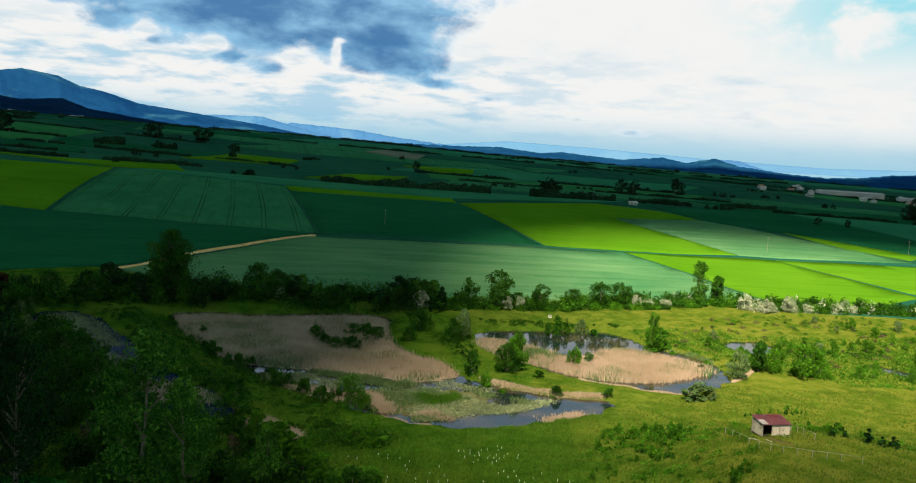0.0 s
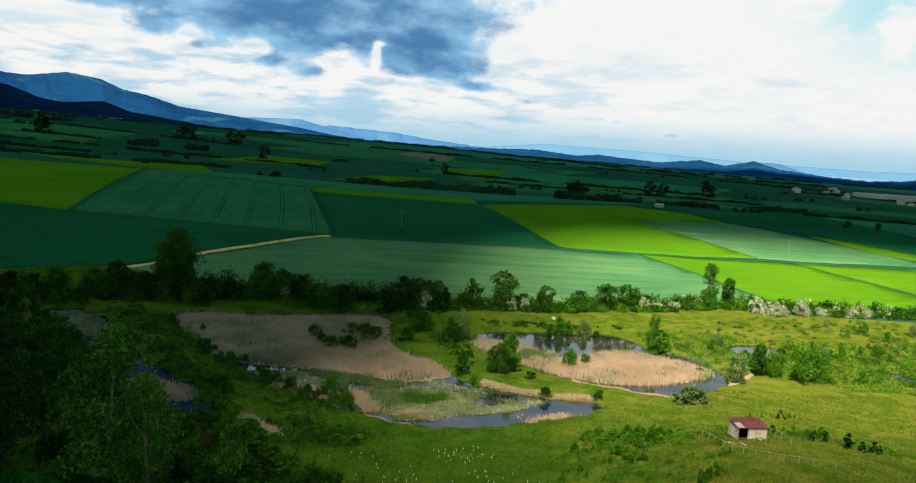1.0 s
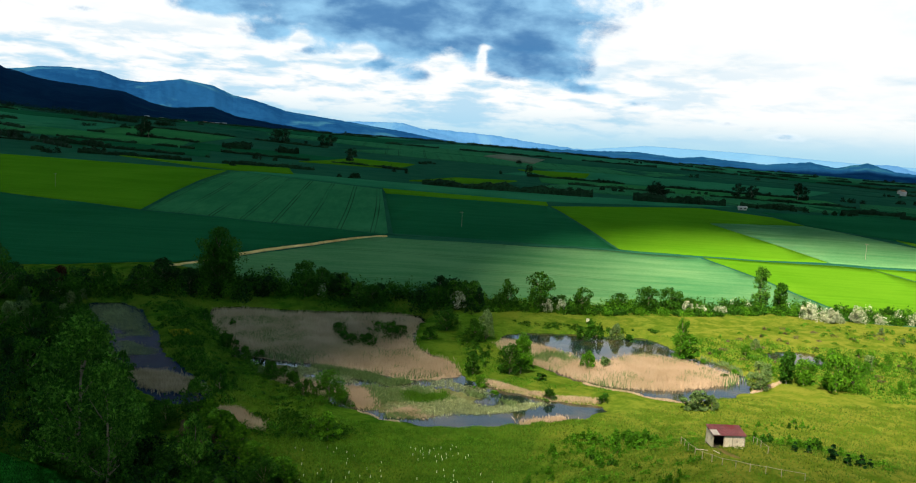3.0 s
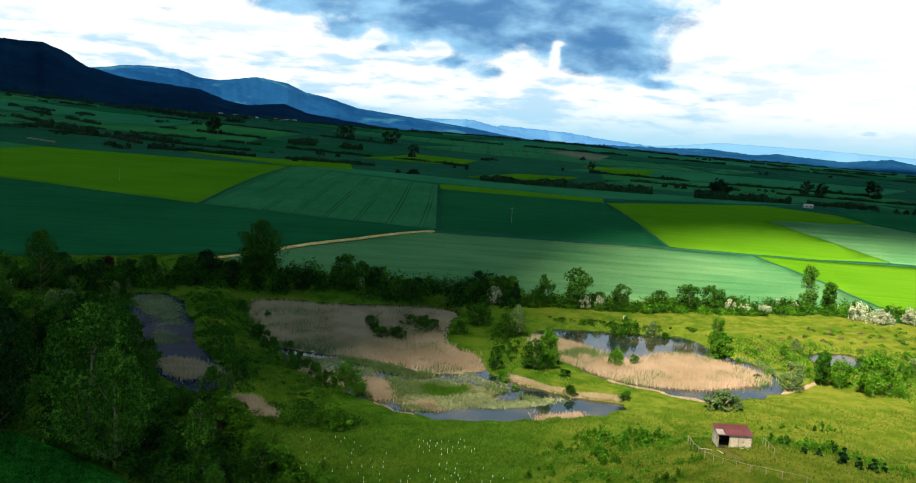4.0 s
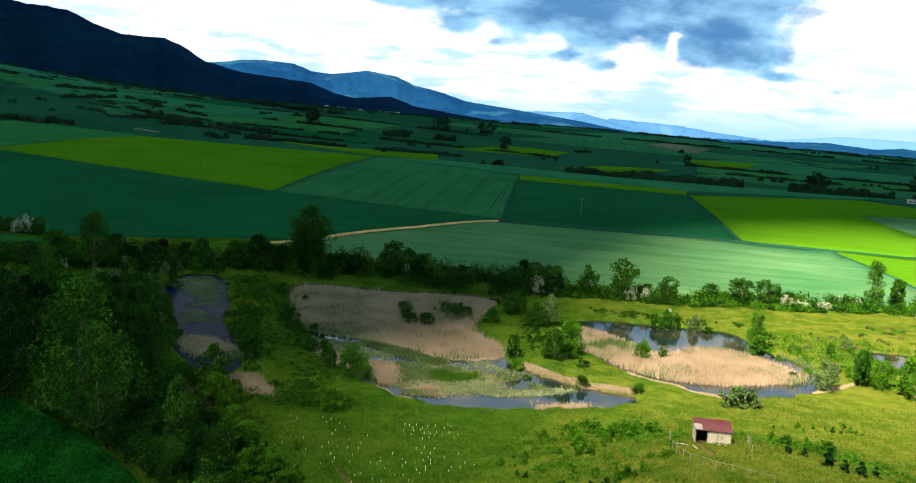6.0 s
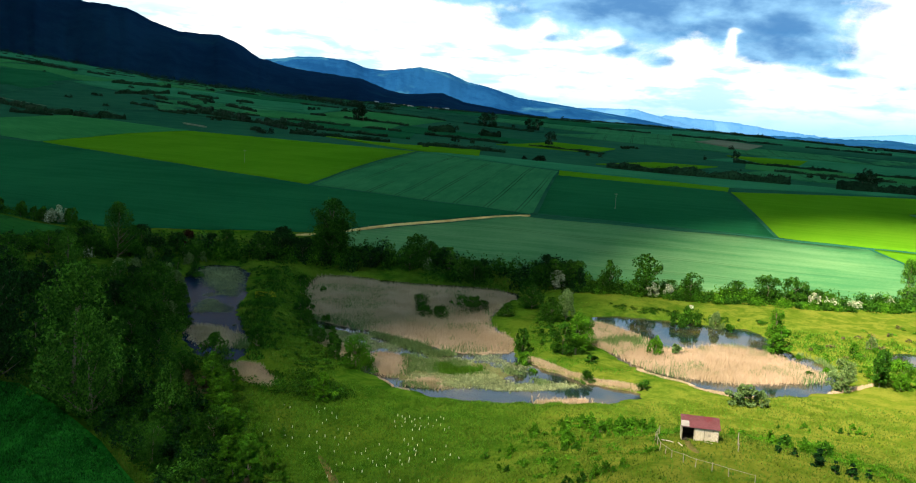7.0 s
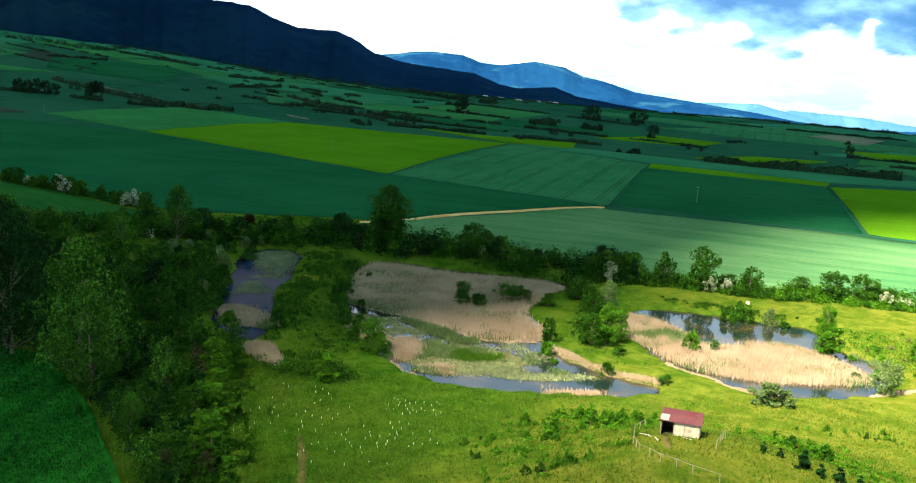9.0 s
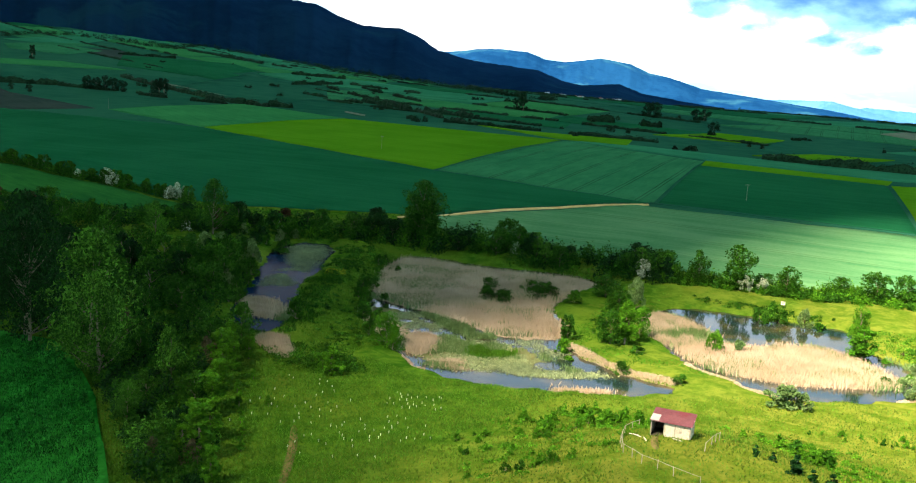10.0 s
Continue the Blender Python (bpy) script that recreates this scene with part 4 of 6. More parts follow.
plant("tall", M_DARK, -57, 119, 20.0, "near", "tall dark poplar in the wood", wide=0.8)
plant("poplar", M_FRESH, 2, 108, 7.4, "shrub", "young yellow-green sapling in the grass", wide=1.1)
plant("poplar", M_FRESH, -2, 113, 6.0, "shrub", "young yellow-green sapling in the grass", wide=1.2)
plant("poplar", M_FRESH, 9, 104, 5.0, "shrub", "young yellow-green sapling in the grass", wide=1.1)


SAPLINGS = ((-29, 139, 6.5), (-27, 137, 5.5), (-25, 134.5, 6.8), (-23, 135, 5.0), (-20, 130, 6.0), (-17, 127, 5.0), (-12, 121, 5.5), (-9, 119, 6.2), (-5, 113, 5.0), (1, 106, 4.6), (-26, 141, 4.0))
for i, (x, y, h) in enumerate(SAPLINGS):
    plant("poplar", M_FRESH, x, y, h, "mid", "bright yellow-green young tree at the wood's edge", wide=1.15 + 0.2 * (i % 3), variant=i % 2, group="young trees at the wood's edge")
for i, (x, y, h) in enumerate(((-14, 128, 2.2), (-9, 124, 2.6), (-4, 120, 2.4), (-6, 127, 1.8), (0, 117, 2.6), (4, 113, 2.2), (-17, 134, 2.0))):
    plant("poplar", M_FRESH, x, y, h, "small", "thin young sapling in the meadow", wide=0.9, group="saplings in the meadow")


def scatter(poly, n, seed, gap):
    """Points inside an outline that keep a distance from each other."""
    r = np.random.default_rng(seed)
    (x0, y0), (x1, y1) = np.min(poly, 0), np.max(poly, 0)
    out = []
    for _ in range(n * 40):
        x, y = r.uniform(x0, x1), r.uniform(y0, y1)
        if inside(np.array([x]), np.array([y]), poly)[0] and all((x - a) ** 2 + (y - b) ** 2 > gap * gap for a, b in out):
            out.append((x, y))
            if len(out) == n:
                break
    return out


NEAR_WOOD = [(7, 102), (-1, 111), (-13, 121), (-21, 129), (-28, 139), (-33, 147), (-48, 151), (-60, 168), (-80, 190), (-96, 196), (-165, 170), (-150, 130), (-66, 124), (-50, 121.5), (-33, 117), (-18, 109.5), (-6, 103), (2, 98.5)]
CLEARING = [(-116, 172), (-92, 178), (-88, 196), (-104, 196), (-118, 186)]
under = [[], [], []]
for x, y in scatter(NEAR_WOOD, 420, 13, 1.9):
    if not inside(np.array([x]), np.array([y]), CLEARING)[0]:
        under[int(rng.choice(3, p=(0.55, 0.3, 0.15)))].append((x, y, rng.uniform(1.4, 2.8), rng.uniform(1.8, 4.6) * (1.2 if x < -50 else 1)))
for x, y in scatter([(-50, 122), (-33, 117.5), (-18, 110), (-6, 103.5), (2, 99), (9, 101), (0, 111), (-13, 121), (-30, 131)], 170, 14, 1.5):
    under[int(rng.choice(3, p=(0.6, 0.25, 0.15)))].append((x, y, rng.uniform(1.3, 2.4), rng.uniform(1.4, 3.4)))
thicket("thicket", under[0], M_LEAF, "dense green undergrowth at the wood's edge", 230, 0.42, 61)
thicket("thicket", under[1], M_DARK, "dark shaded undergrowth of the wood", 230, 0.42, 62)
thicket("thicket", under[2], M_POPLAR, "lighter green scrub in the wood", 230, 0.38, 63)
for i, (x, y) in enumerate(scatter(NEAR_WOOD, 84, 3, 4.6)):
    k = rng.random()
    if inside(np.array([x]), np.array([y]), CLEARING)[0]:
        continue
    if x < -62:
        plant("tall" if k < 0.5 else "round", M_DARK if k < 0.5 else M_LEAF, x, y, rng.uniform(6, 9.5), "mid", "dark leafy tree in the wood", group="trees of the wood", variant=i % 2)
    elif k < 0.45:
        plant("tall", M_POPLAR if k < 0.25 else M_LEAF, x, y, rng.uniform(5.5, 9), "near" if k < 0.15 else "mid", "young leafy tree in the wood", group="trees of the wood", wide=0.75, variant=i % 3)
    elif k < 0.6:
        plant("bush", M_DRY, x, y, rng.uniform(2.5, 4.5), "shrub", "grey twiggy bush barely in leaf", "bush", wide=0.7)
    else:
        plant("round", M_LEAF, x, y, rng.uniform(4.0, 7), "mid", "leafy tree in the wood", group="trees of the wood", variant=i % 2)

# the tree belt between ponds and fields
BELT = [(-300, 150), (-230, 160), (-172, 176), (-150, 198), (-130, 212), (-116, 238), (-96, 254), (-62, 269), (-30, 271), (-4, 272), (40, 282), (86, 301), (125, 304), (165, 308), (240, 320)]
belt = {"leaf": [], "dark": [], "fresh": [], "white": []}
for (ax, ay), (bx, by) in zip(BELT, BELT[1:]):
    length = math.hypot(bx - ax, by - ay)
    nx, ny = -(by - ay) / length, (bx - ax) / length
    wooded = bx < 0
    n = int(length * (2.1 if wooded else 2.6))
    for i in range(n):
        s, off = rng.random(), rng.uniform(-9, 9) if wooded else rng.uniform(-6, 3.5)
        x, y = ax + s * (bx - ax) + nx * off, ay + s * (by - ay) + ny * off
        k = rng.random()
        high = rng.uniform(2.6, 6.0) if wooded else rng.uniform(1.2, 2.6) if off < -0.5 else rng.uniform(2.2, 4.4)
        if not wooded:
            which = "white" if k < 0.10 and x > 66 else "fresh" if k < 0.45 else "leaf"
        else:
            which = "leaf" if k < 0.62 else "dark" if k < 0.86 else "fresh" if k < 0.992 else "white"
        belt[which].append((x, y, rng.uniform(1.6, 3.2) if wooded else rng.uniform(1.3, 2.6), high))
    for i in range(int(length / (3.2 if wooded else 14))):
        s, off = rng.random(), rng.uniform(-7, 7) if wooded else rng.uniform(-2, 2)
        x, y = ax + s * (bx - ax) + nx * off, ay + s * (by - ay) + ny * off
        k = rng.random()
        tall = rng.uniform(4.5, 8.0) if wooded else rng.uniform(3.0, 5.2)
        if k < 0.2 and wooded:
            plant("poplar", M_POPLAR, x, y, tall * 1.1, "mid", "slender young poplar in the tree belt", group="trees of the belt", wide=1.2)
        elif k < 0.27 and x < -108:
            plant("round", M_COPPER, x, y, tall * 0.95, "mid", "copper-leaved tree in the tree belt", group="trees of the belt")
        else:
            # leaf colour follows the light: dark leaves only in the shaded belt
            plant("round", (M_LEAF, M_DARK if wooded else M_LEAF)[int(k * 97) % 2], x, y, tall, "mid", "leafy green tree in the dense belt", group="trees of the belt", wide=1.1, variant=i % 3)
thicket("thicket", belt["leaf"], M_LEAF, "dense green scrub of the tree belt", 125, 0.60, 71)
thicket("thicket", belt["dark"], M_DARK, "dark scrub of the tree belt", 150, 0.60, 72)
thicket("thicket", belt["fresh"], M_FRESH, "fresh green scrub of the hedge", 150, 0.52, 73)
thicket("thicket", belt["white"], M_BLOSSOM, "white blossoming scrub in the hedge", 150, 0.40, 74)
plant("round", M_BLOSSOM, -8, 266, 5.2, "shrub", "hawthorn in full white blossom", "bush", wide=0.9, name="bush")
plant("round", M_BLOSSOM, -174, 236, 4.0, "shrub", "hawthorn in full white blossom", "bush", wide=1.0, name="bush")
plant("round", M_BLOSSOM, -204, 234, 4.6, "shrub", "hawthorn in full white blossom", "bush", wide=1.1, name="bush")
for x, y, h in ((97, 293, 5), (103, 291, 4.5), (112, 296, 5), (18, 273, 4), (22, 275, 3.6), (60, 288, 3.6)):
    plant("round", M_BLOSSOM, x, y, h, "shrub", "hawthorn in full white blossom", "bush", wide=1.0, name="bush")
# hedge up the slope with white hawthorns
for i in range(34):
    s = i / 33
    x, y = -168 - 118 * s + rng.normal(0, 1), 238.5 - 13 * s + rng.normal(0, 1.2)
    k = rng.random()
    plant("round", M_BLOSSOM if k < 0.16 else M_LEAF, x, y, rng.uniform(3, 6), "shrub", "hedge hawthorn in white blossom" if k < 0.16 else BUSH, "bush", "slope hedge", wide=1.0, name="bush")

row = [(-166 - 122 * s + rng.normal(0, 1), 238.5 - 13.5 * s + rng.normal(0, 1.2), rng.uniform(1.2, 2.4), rng.uniform(1.6, 3.8)) for s in np.linspace(0, 1, 90)]
thicket("thicket", row, M_LEAF, "dense green hedge up the slope", 120, 0.45, 75)
for x, y, r0, h0 in ((97, 293, 2.6, 4.0), (101, 292, 3.0, 4.6), (105, 293, 2.4, 3.6), (113, 296, 2.4, 4.2), (119, 298, 2.0, 3.4), (130, 300, 2.4, 4.0), (135, 300, 1.8, 3.2), (64, 290, 2.6, 2.6), (70, 292, 2.4, 2.6)):
    thicket("bush", [(x, y, r0, h0), (x + 1.2, y + 0.6, r0 * 0.7, h0 * 0.8)], M_BLOSSOM, "broad hawthorn in full white blossom", 420, 0.30, int(x))
# shrubs round the ponds
for poly, n, seed, kind, lo, hi in (([(-20, 165), (-50, 195), (-76, 236), (-70, 238), (-44, 200), (-16, 170)], 26, 5, M_LEAF, 1.5, 4.0), ([(-48, 150), (-62, 172), (-92, 204), (-106, 238), (-112, 236), (-98, 200), (-66, 166)], 26, 6, M_LEAF, 2, 5),
                                    ([(9, 200), (4, 214), (-4, 234), (3, 238), (9, 218)], 7, 8, M_LEAF, 0.8, 1.8), ([(58, 236), (72, 214), (110, 214), (118, 250), (80, 262)], 40, 9, M_FRESH, 1.2, 3.5),
                                    ([(110, 205), (160, 215), (170, 290), (115, 285)], 50, 11, M_FRESH, 1.2, 3.4), ([(-68, 152), (-64, 166), (-98, 206), (-124, 236), (-130, 225), (-92, 180)], 20, 14, M_DARK, 2, 5)):
    for i, (x, y) in enumerate(scatter(poly, n, seed, 1.4)):
        plant("bush", M_SILVER if rng.random() < 0.15 else kind, x, y, rng.uniform(lo, hi), "shrub", BUSH if kind is not M_FRESH else "fresh green leafy shrub", "bush", "shrubs round the ponds", wide=0.8, variant=i % 2)
# low scrub: uneven rough growth between the ponds
for area, n, seed, mat, lo, hi, label in (([(56, 236), (72, 212), (112, 206), (160, 215), (165, 296), (100, 290), (66, 262), (52, 258)], 260, 91, M_FRESH, 0.4, 1.6, "fresh green rough scrub beyond the ponds"),
                                          ([(56, 240), (74, 216), (112, 210), (160, 220), (165, 290), (100, 286), (70, 256)], 130, 92, M_LEAF, 0.5, 2.0, "green rough scrub beyond the ponds"),
                                          ([(60, 240), (112, 222), (160, 230), (160, 280), (80, 280)], 90, 93, M_DRY, 0.4, 1.2, "dry straw-coloured growth beyond the ponds"),
                                          ([(-18, 160), (-34, 178), (-52, 198), (-80, 236), (-70, 240), (-44, 202), (-14, 168)], 130, 94, M_LEAF, 0.5, 2.2, "green scrub along the pond dike"),
                                          ([(-32, 163), (-44, 180), (-56, 190), (-72, 214), (-90, 244), (-82, 244), (-64, 208), (-44, 180)], 34, 95, M_LEAF, 0.4, 1.6, "green scrub on the pond bank"),
                                          ([(-50, 148), (-64, 166), (-94, 198), (-114, 226), (-118, 222), (-98, 192), (-66, 158)], 110, 96, M_DARK, 1.0, 3.2, "dark scrub on the pond bank"),
                                          ([(-30.2, 146.7), (-22.4, 148), (-23.1, 158.3), (-16.4, 155.8), (-8, 150.7), (-9.9, 145.5), (-15.4, 143.2), (-22.8, 143.6)], 90, 97, M_LEAF, 0.8, 2.6, "green scrub at the reed edge"),
                                          ([(8, 204), (2, 216), (-4, 240), (4, 252), (8, 220)], 50, 98, M_LEAF, 0.3, 1.0, "green scrub along the dike"),
                                          ([(8, 254.5), (50, 260.5), (50, 263.5), (8, 259)], 50, 99, M_LEAF, 0.3, 1.3, "green scrub on the far pond bank"),
                                          # low herbs of the dike, also added to darken its shaded lawn
                                          ([(-96.4, 242.1), (-87.5, 250.8), (-40.9, 187.5), (-19.1, 160.2), (-28.3, 156.4), (-45.6, 173.8)], 130, 103, M_LEAF, 0.15, 0.6, "low herbs darkening the grassy dike"),
                                          ([(22, 140), (30, 160), (46, 160), (50, 150), (46, 122), (36, 116)], 70, 101, M_FRESH, 0.3, 1.0, "low bramble growth on the knoll"),
                                          ([(48, 166), (58, 160), (74, 140), (84, 150), (70, 170)], 50, 102, M_FRESH, 0.3, 1.0, "low bramble growth on the knoll")):
    r = np.random.default_rng(seed)
    thicket("scrub", [(x, y, r.uniform(0.5, 1.6) * (0.6 + 0.4 * hi / 2), lo + (hi - lo) * r.random() ** 2) for x, y in scatter(area, n, seed, 0.8)], mat, label, 60, 0.30, seed)
# low bramble on the knoll
for poly, n, seed, lo, hi in (([(26, 146), (29, 158), (42, 162), (44, 152), (36, 136)], 40, 21, 0.8, 2.2), ([(36, 118), (46, 130), (44, 124)], 10, 22, 0.6, 1.6), ([(50, 163), (58, 161), (66, 147), (72, 150), (60, 165)], 22, 23, 0.7, 2.2), ([(58, 174), (70, 186), (76, 180), (72, 178)], 14, 24, 0.6, 1.2), ([(28, 126), (40, 140), (34, 146), (22, 136)], 14, 25, 0.5, 1.4)):
    for i, (x, y) in enumerate(scatter(poly, n, seed, 0.9)):
        plant("bush", M_LEAF if rng.random() < 0.15 else M_FRESH, x, y, rng.uniform(lo, hi), "small", "low bramble bush in the meadow", "bush", "brambles on the knoll", wide=0.9, variant=i % 2)

for x, y, h in ((62, 140, 1.3), (64, 140, 1.1), (67, 138.5, 2.2), (69, 138, 1.5), (71, 138.5, 1.8), (73, 141, 1.2)):
    plant("cone", M_DARK, x, y, h, "small", "small dark conifer sapling on the slope", "tree", "saplings on the slope", wide=1.6)

# ---- far trees and hedgerows ----
def far_hedge(a, b, tall, gap, seed):
    """A hedgerow far off: a lumpy leafy body of uneven height and small breaks, under a fringe of leaf clumps."""
    r = np.random.default_rng(seed)
    length = math.hypot(b[0] - a[0], b[1] - a[1])
    n = max(4, int(length / 2.6))
    s = np.linspace(0, 1, n + 1)
    body = np.sin(s * length / 23 + seed) + 0.6 * np.sin(s * length / 9 + 2 * seed) > -0.85
    lump = tall * (0.38 + 0.42 * np.abs(np.sin(s * length / 11.0 + seed)) + 0.25 * r.random(n + 1))
    x = a[0] + s * (b[0] - a[0]) + r.normal(0, 0.4, n + 1)
    y = a[1] + s * (b[1] - a[1]) + r.normal(0, 0.5, n + 1)
    z = ground_height(x, y) - 0.2
    v, f = [], []
    for i in range(n + 1):
        wide = 0.8 + 0.3 * lump[i]
        for u, h in ((-1.0, 0.0), (-0.85, 0.6), (-0.2, 1.0), (0.5, 0.85), (1.0, 0.0)):
            v.append((x[i], y[i] + u * wide + r.normal(0, 0.15), z[i] + h * lump[i] * r.uniform(0.85, 1.1)))
        if i and body[i] and body[i - 1]:
            k = 5 * (i - 1)
            f += [(k + j, k + j + 5, k + j + 6, k + j + 1) for j in range(4)]
    m = int(length * 14 / max(1.5, gap))
    t = r.random(m)
    k = np.minimum((t * n).astype(int), n - 1)
    on = body[k] & body[k + 1]
    t, k = t[on], k[on]
    px, py = a[0] + t * (b[0] - a[0]), a[1] + t * (b[1] - a[1]) + r.normal(0, 0.9, len(t))
    pz = ground_height(px, py) + r.uniform(0.3, 1.15, len(t)) * lump[k]
    lv, lf = leaves(np.column_stack([px, py, pz]), 0.45 + a[1] / 3500, 0.3, r)
    count = len(v)
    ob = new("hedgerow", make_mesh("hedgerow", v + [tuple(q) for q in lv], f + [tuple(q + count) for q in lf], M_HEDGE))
    tagged(ob, "dark distant hedgerow along a field edge", "hedge", kind="stuff")


for i, (a, b) in enumerate(HEDGE_LINES):
    if abs(a[0] - b[0]) > 20:
        far_hedge(a, b, 3.2, 2.0 + a[1] / 1000, i)
for i, (a, b, tall) in enumerate((((-110, 655), (-60, 648), 6), ((-60, 648), (60, 670), 7), ((60, 670), (135, 705), 7), ((135, 705), (260, 735), 5), ((-360, 905), (-280, 912), 9), ((-433, 690), (-200, 720), 4), ((-630, 835), (-411, 775), 7), ((-880, 700), (-560, 640), 6), ((-825, 524), (-795, 569), 7), ((-795, 569), (-719, 612), 5), ((-709, 605), (-602, 626), 5), ((-621, 647), (-556, 667), 7), ((-1304, 1102), (-1196, 1144), 5), ((-1196, 1144), (-1012, 1108), 5), ((-917, 1016), (-833, 1080), 7), ((-744, 980), (-593, 916), 5), ((-766, 935), (-629, 871), 5), ((-629, 871), (-510, 790), 7), ((-529, 813), (-370, 697), 5), ((-1183, 890), (-1133, 971), 5), ((-799, 902), (-786, 1002), 7), ((-786, 1002), (-663, 1006), 5), ((-699, 825), (-592, 809), 5), ((-735, 1216), (-557, 1100), 7))):
    far_hedge(a, b, tall, 1.0, 200 + i)
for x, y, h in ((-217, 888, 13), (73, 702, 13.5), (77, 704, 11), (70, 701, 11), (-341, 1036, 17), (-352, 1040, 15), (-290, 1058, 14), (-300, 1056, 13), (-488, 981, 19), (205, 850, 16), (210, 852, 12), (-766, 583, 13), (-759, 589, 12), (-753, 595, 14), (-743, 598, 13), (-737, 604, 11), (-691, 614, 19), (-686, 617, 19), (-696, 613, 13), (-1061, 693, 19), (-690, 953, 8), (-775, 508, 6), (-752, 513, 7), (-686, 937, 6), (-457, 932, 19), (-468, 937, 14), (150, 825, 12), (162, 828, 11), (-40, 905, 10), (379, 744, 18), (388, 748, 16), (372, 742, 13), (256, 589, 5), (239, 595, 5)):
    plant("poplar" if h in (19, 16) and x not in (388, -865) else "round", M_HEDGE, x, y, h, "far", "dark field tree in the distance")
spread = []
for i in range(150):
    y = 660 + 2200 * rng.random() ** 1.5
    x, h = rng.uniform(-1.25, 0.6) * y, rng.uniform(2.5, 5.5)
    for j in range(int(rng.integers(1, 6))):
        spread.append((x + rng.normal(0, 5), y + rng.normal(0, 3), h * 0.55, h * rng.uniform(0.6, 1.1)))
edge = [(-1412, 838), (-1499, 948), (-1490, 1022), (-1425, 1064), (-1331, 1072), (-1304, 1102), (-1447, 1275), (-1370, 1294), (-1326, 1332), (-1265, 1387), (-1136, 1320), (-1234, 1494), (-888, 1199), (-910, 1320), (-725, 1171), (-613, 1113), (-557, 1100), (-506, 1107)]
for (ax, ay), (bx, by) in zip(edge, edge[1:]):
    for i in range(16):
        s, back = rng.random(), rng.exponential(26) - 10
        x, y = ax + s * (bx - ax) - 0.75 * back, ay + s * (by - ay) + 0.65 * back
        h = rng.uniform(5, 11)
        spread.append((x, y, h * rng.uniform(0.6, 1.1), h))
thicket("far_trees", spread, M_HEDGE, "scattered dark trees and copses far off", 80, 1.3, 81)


# ---- reeds, sedge and grass ----
def blades(name, polys, n, tall, broad, mat, label, seed, level=None, lean=0.18, patchy=0.0, avoid=None, fray=0.9, rim=0.0):
    """Upright stalks over an area, as one growth."""
    r = np.random.default_rng(seed)
    xy = []
    for poly in polys:
        (x0, y0), (x1, y1) = np.min(poly, 0), np.max(poly, 0)
        got = 0
        for _ in range(400):
            if got >= n // len(polys):
                break
            p = np.column_stack([r.uniform(x0, x1, 4000), r.uniform(y0, y1, 4000)])
            p = p[inside(p[:, 0], p[:, 1], poly)]
            if patchy:
                g = sum(np.sin(p @ np.array(q) + seed * (i + 1)) * a for i, (q, a) in enumerate((((0.23, 0.11), 0.5), ((-0.13, 0.29), 0.5), ((0.61, -0.37), 0.35), ((0.42, 0.71), 0.3), ((1.1, 0.5), 0.2), ((-0.8, 1.3), 0.15))))
                p = p[g > patchy]
            if rim:
                p = p[r.random(len(p)) < np.clip(edge_distance(p[:, 0], p[:, 1], poly) / rim, 0.10, 1.0)]
            if avoid is not None:
                p = p[~inside(p[:, 0], p[:, 1], avoid)]
            xy.append(p)
            got += len(p)
    xy = np.concatenate(xy)[:n]
    if level is not None:
        xy = xy + r.normal(0, fray, xy.shape) * (r.random(len(xy)) < 0.5)[:, None]
    n = len(xy)
    z = np.full(n, level - 0.05) if level is not None else ground_height(xy[:, 0], xy[:, 1]) + (0.35 if mat is M_CROPBLADE else -0.02)
    t = r.uniform(0, 6.283, n)
    swell = 0.88 + 0.12 * np.sin(xy[:, 0] * 0.4 + seed) * np.sin(xy[:, 1] * 0.33 + 0.4 * xy[:, 0])
    h = tall * r.uniform(0.6, 1.15, n) * swell
    w2 = 1.5 * broad * r.uniform(0.6, 1.3, n)
    base = np.column_stack([xy, z])
    off = np.column_stack([np.cos(t) * w2, np.sin(t) * w2, np.zeros(n)])
    tip = base + np.column_stack([r.normal(0, lean, n) * h, r.normal(0, lean, n) * h, h])
    v = np.stack([base - off, base + off, tip], 1).reshape(-1, 3)
    ob = new(name, make_mesh(name, v, np.arange(3 * n).reshape(-1, 3), mat))
    return tagged(ob, label, name.replace("_", " "), kind="stuff")


REED_MID = rounded([(-77.7, 243.3), (-48.5, 197.9), (-35.8, 196.8), (-19.4, 194.5), (-6.4, 190.9), (-0.7, 193.4), (4.4, 199), (-0.3, 210.7), (-6.8, 214), (-13.1, 225.9), (-15.9, 241.1), (-15.9, 259.1), (-28.6, 261.3), (-51.2, 249.3), (-67, 249.5)], 1)
REED_EAST = rounded([(22.3, 211.3), (26.2, 224.3), (34.5, 222.9), (40.7, 234), (51.1, 235.3), (57.2, 230.6), (65.7, 222.7), (66.3, 216), (54.1, 204.4), (43.4, 200.1), (31.1, 202.4)], 1)
REED_RIM = REED_MID
BLUE_REED = rounded([(-72.7, 235.7), (-48.6, 197.9), (-35.8, 196.8), (-22.9, 198.5), (-39.1, 213.8), (-42.9, 233.7), (-53.8, 240.1)], 1)
EAST_RIM = REED_EAST
EAST_THIN = rounded([(7.1, 236.5), (12.9, 241.1), (18.1, 233.5), (29.1, 226.6), (27.9, 216.7), (22.8, 210.4), (12.5, 219.2)], 1)
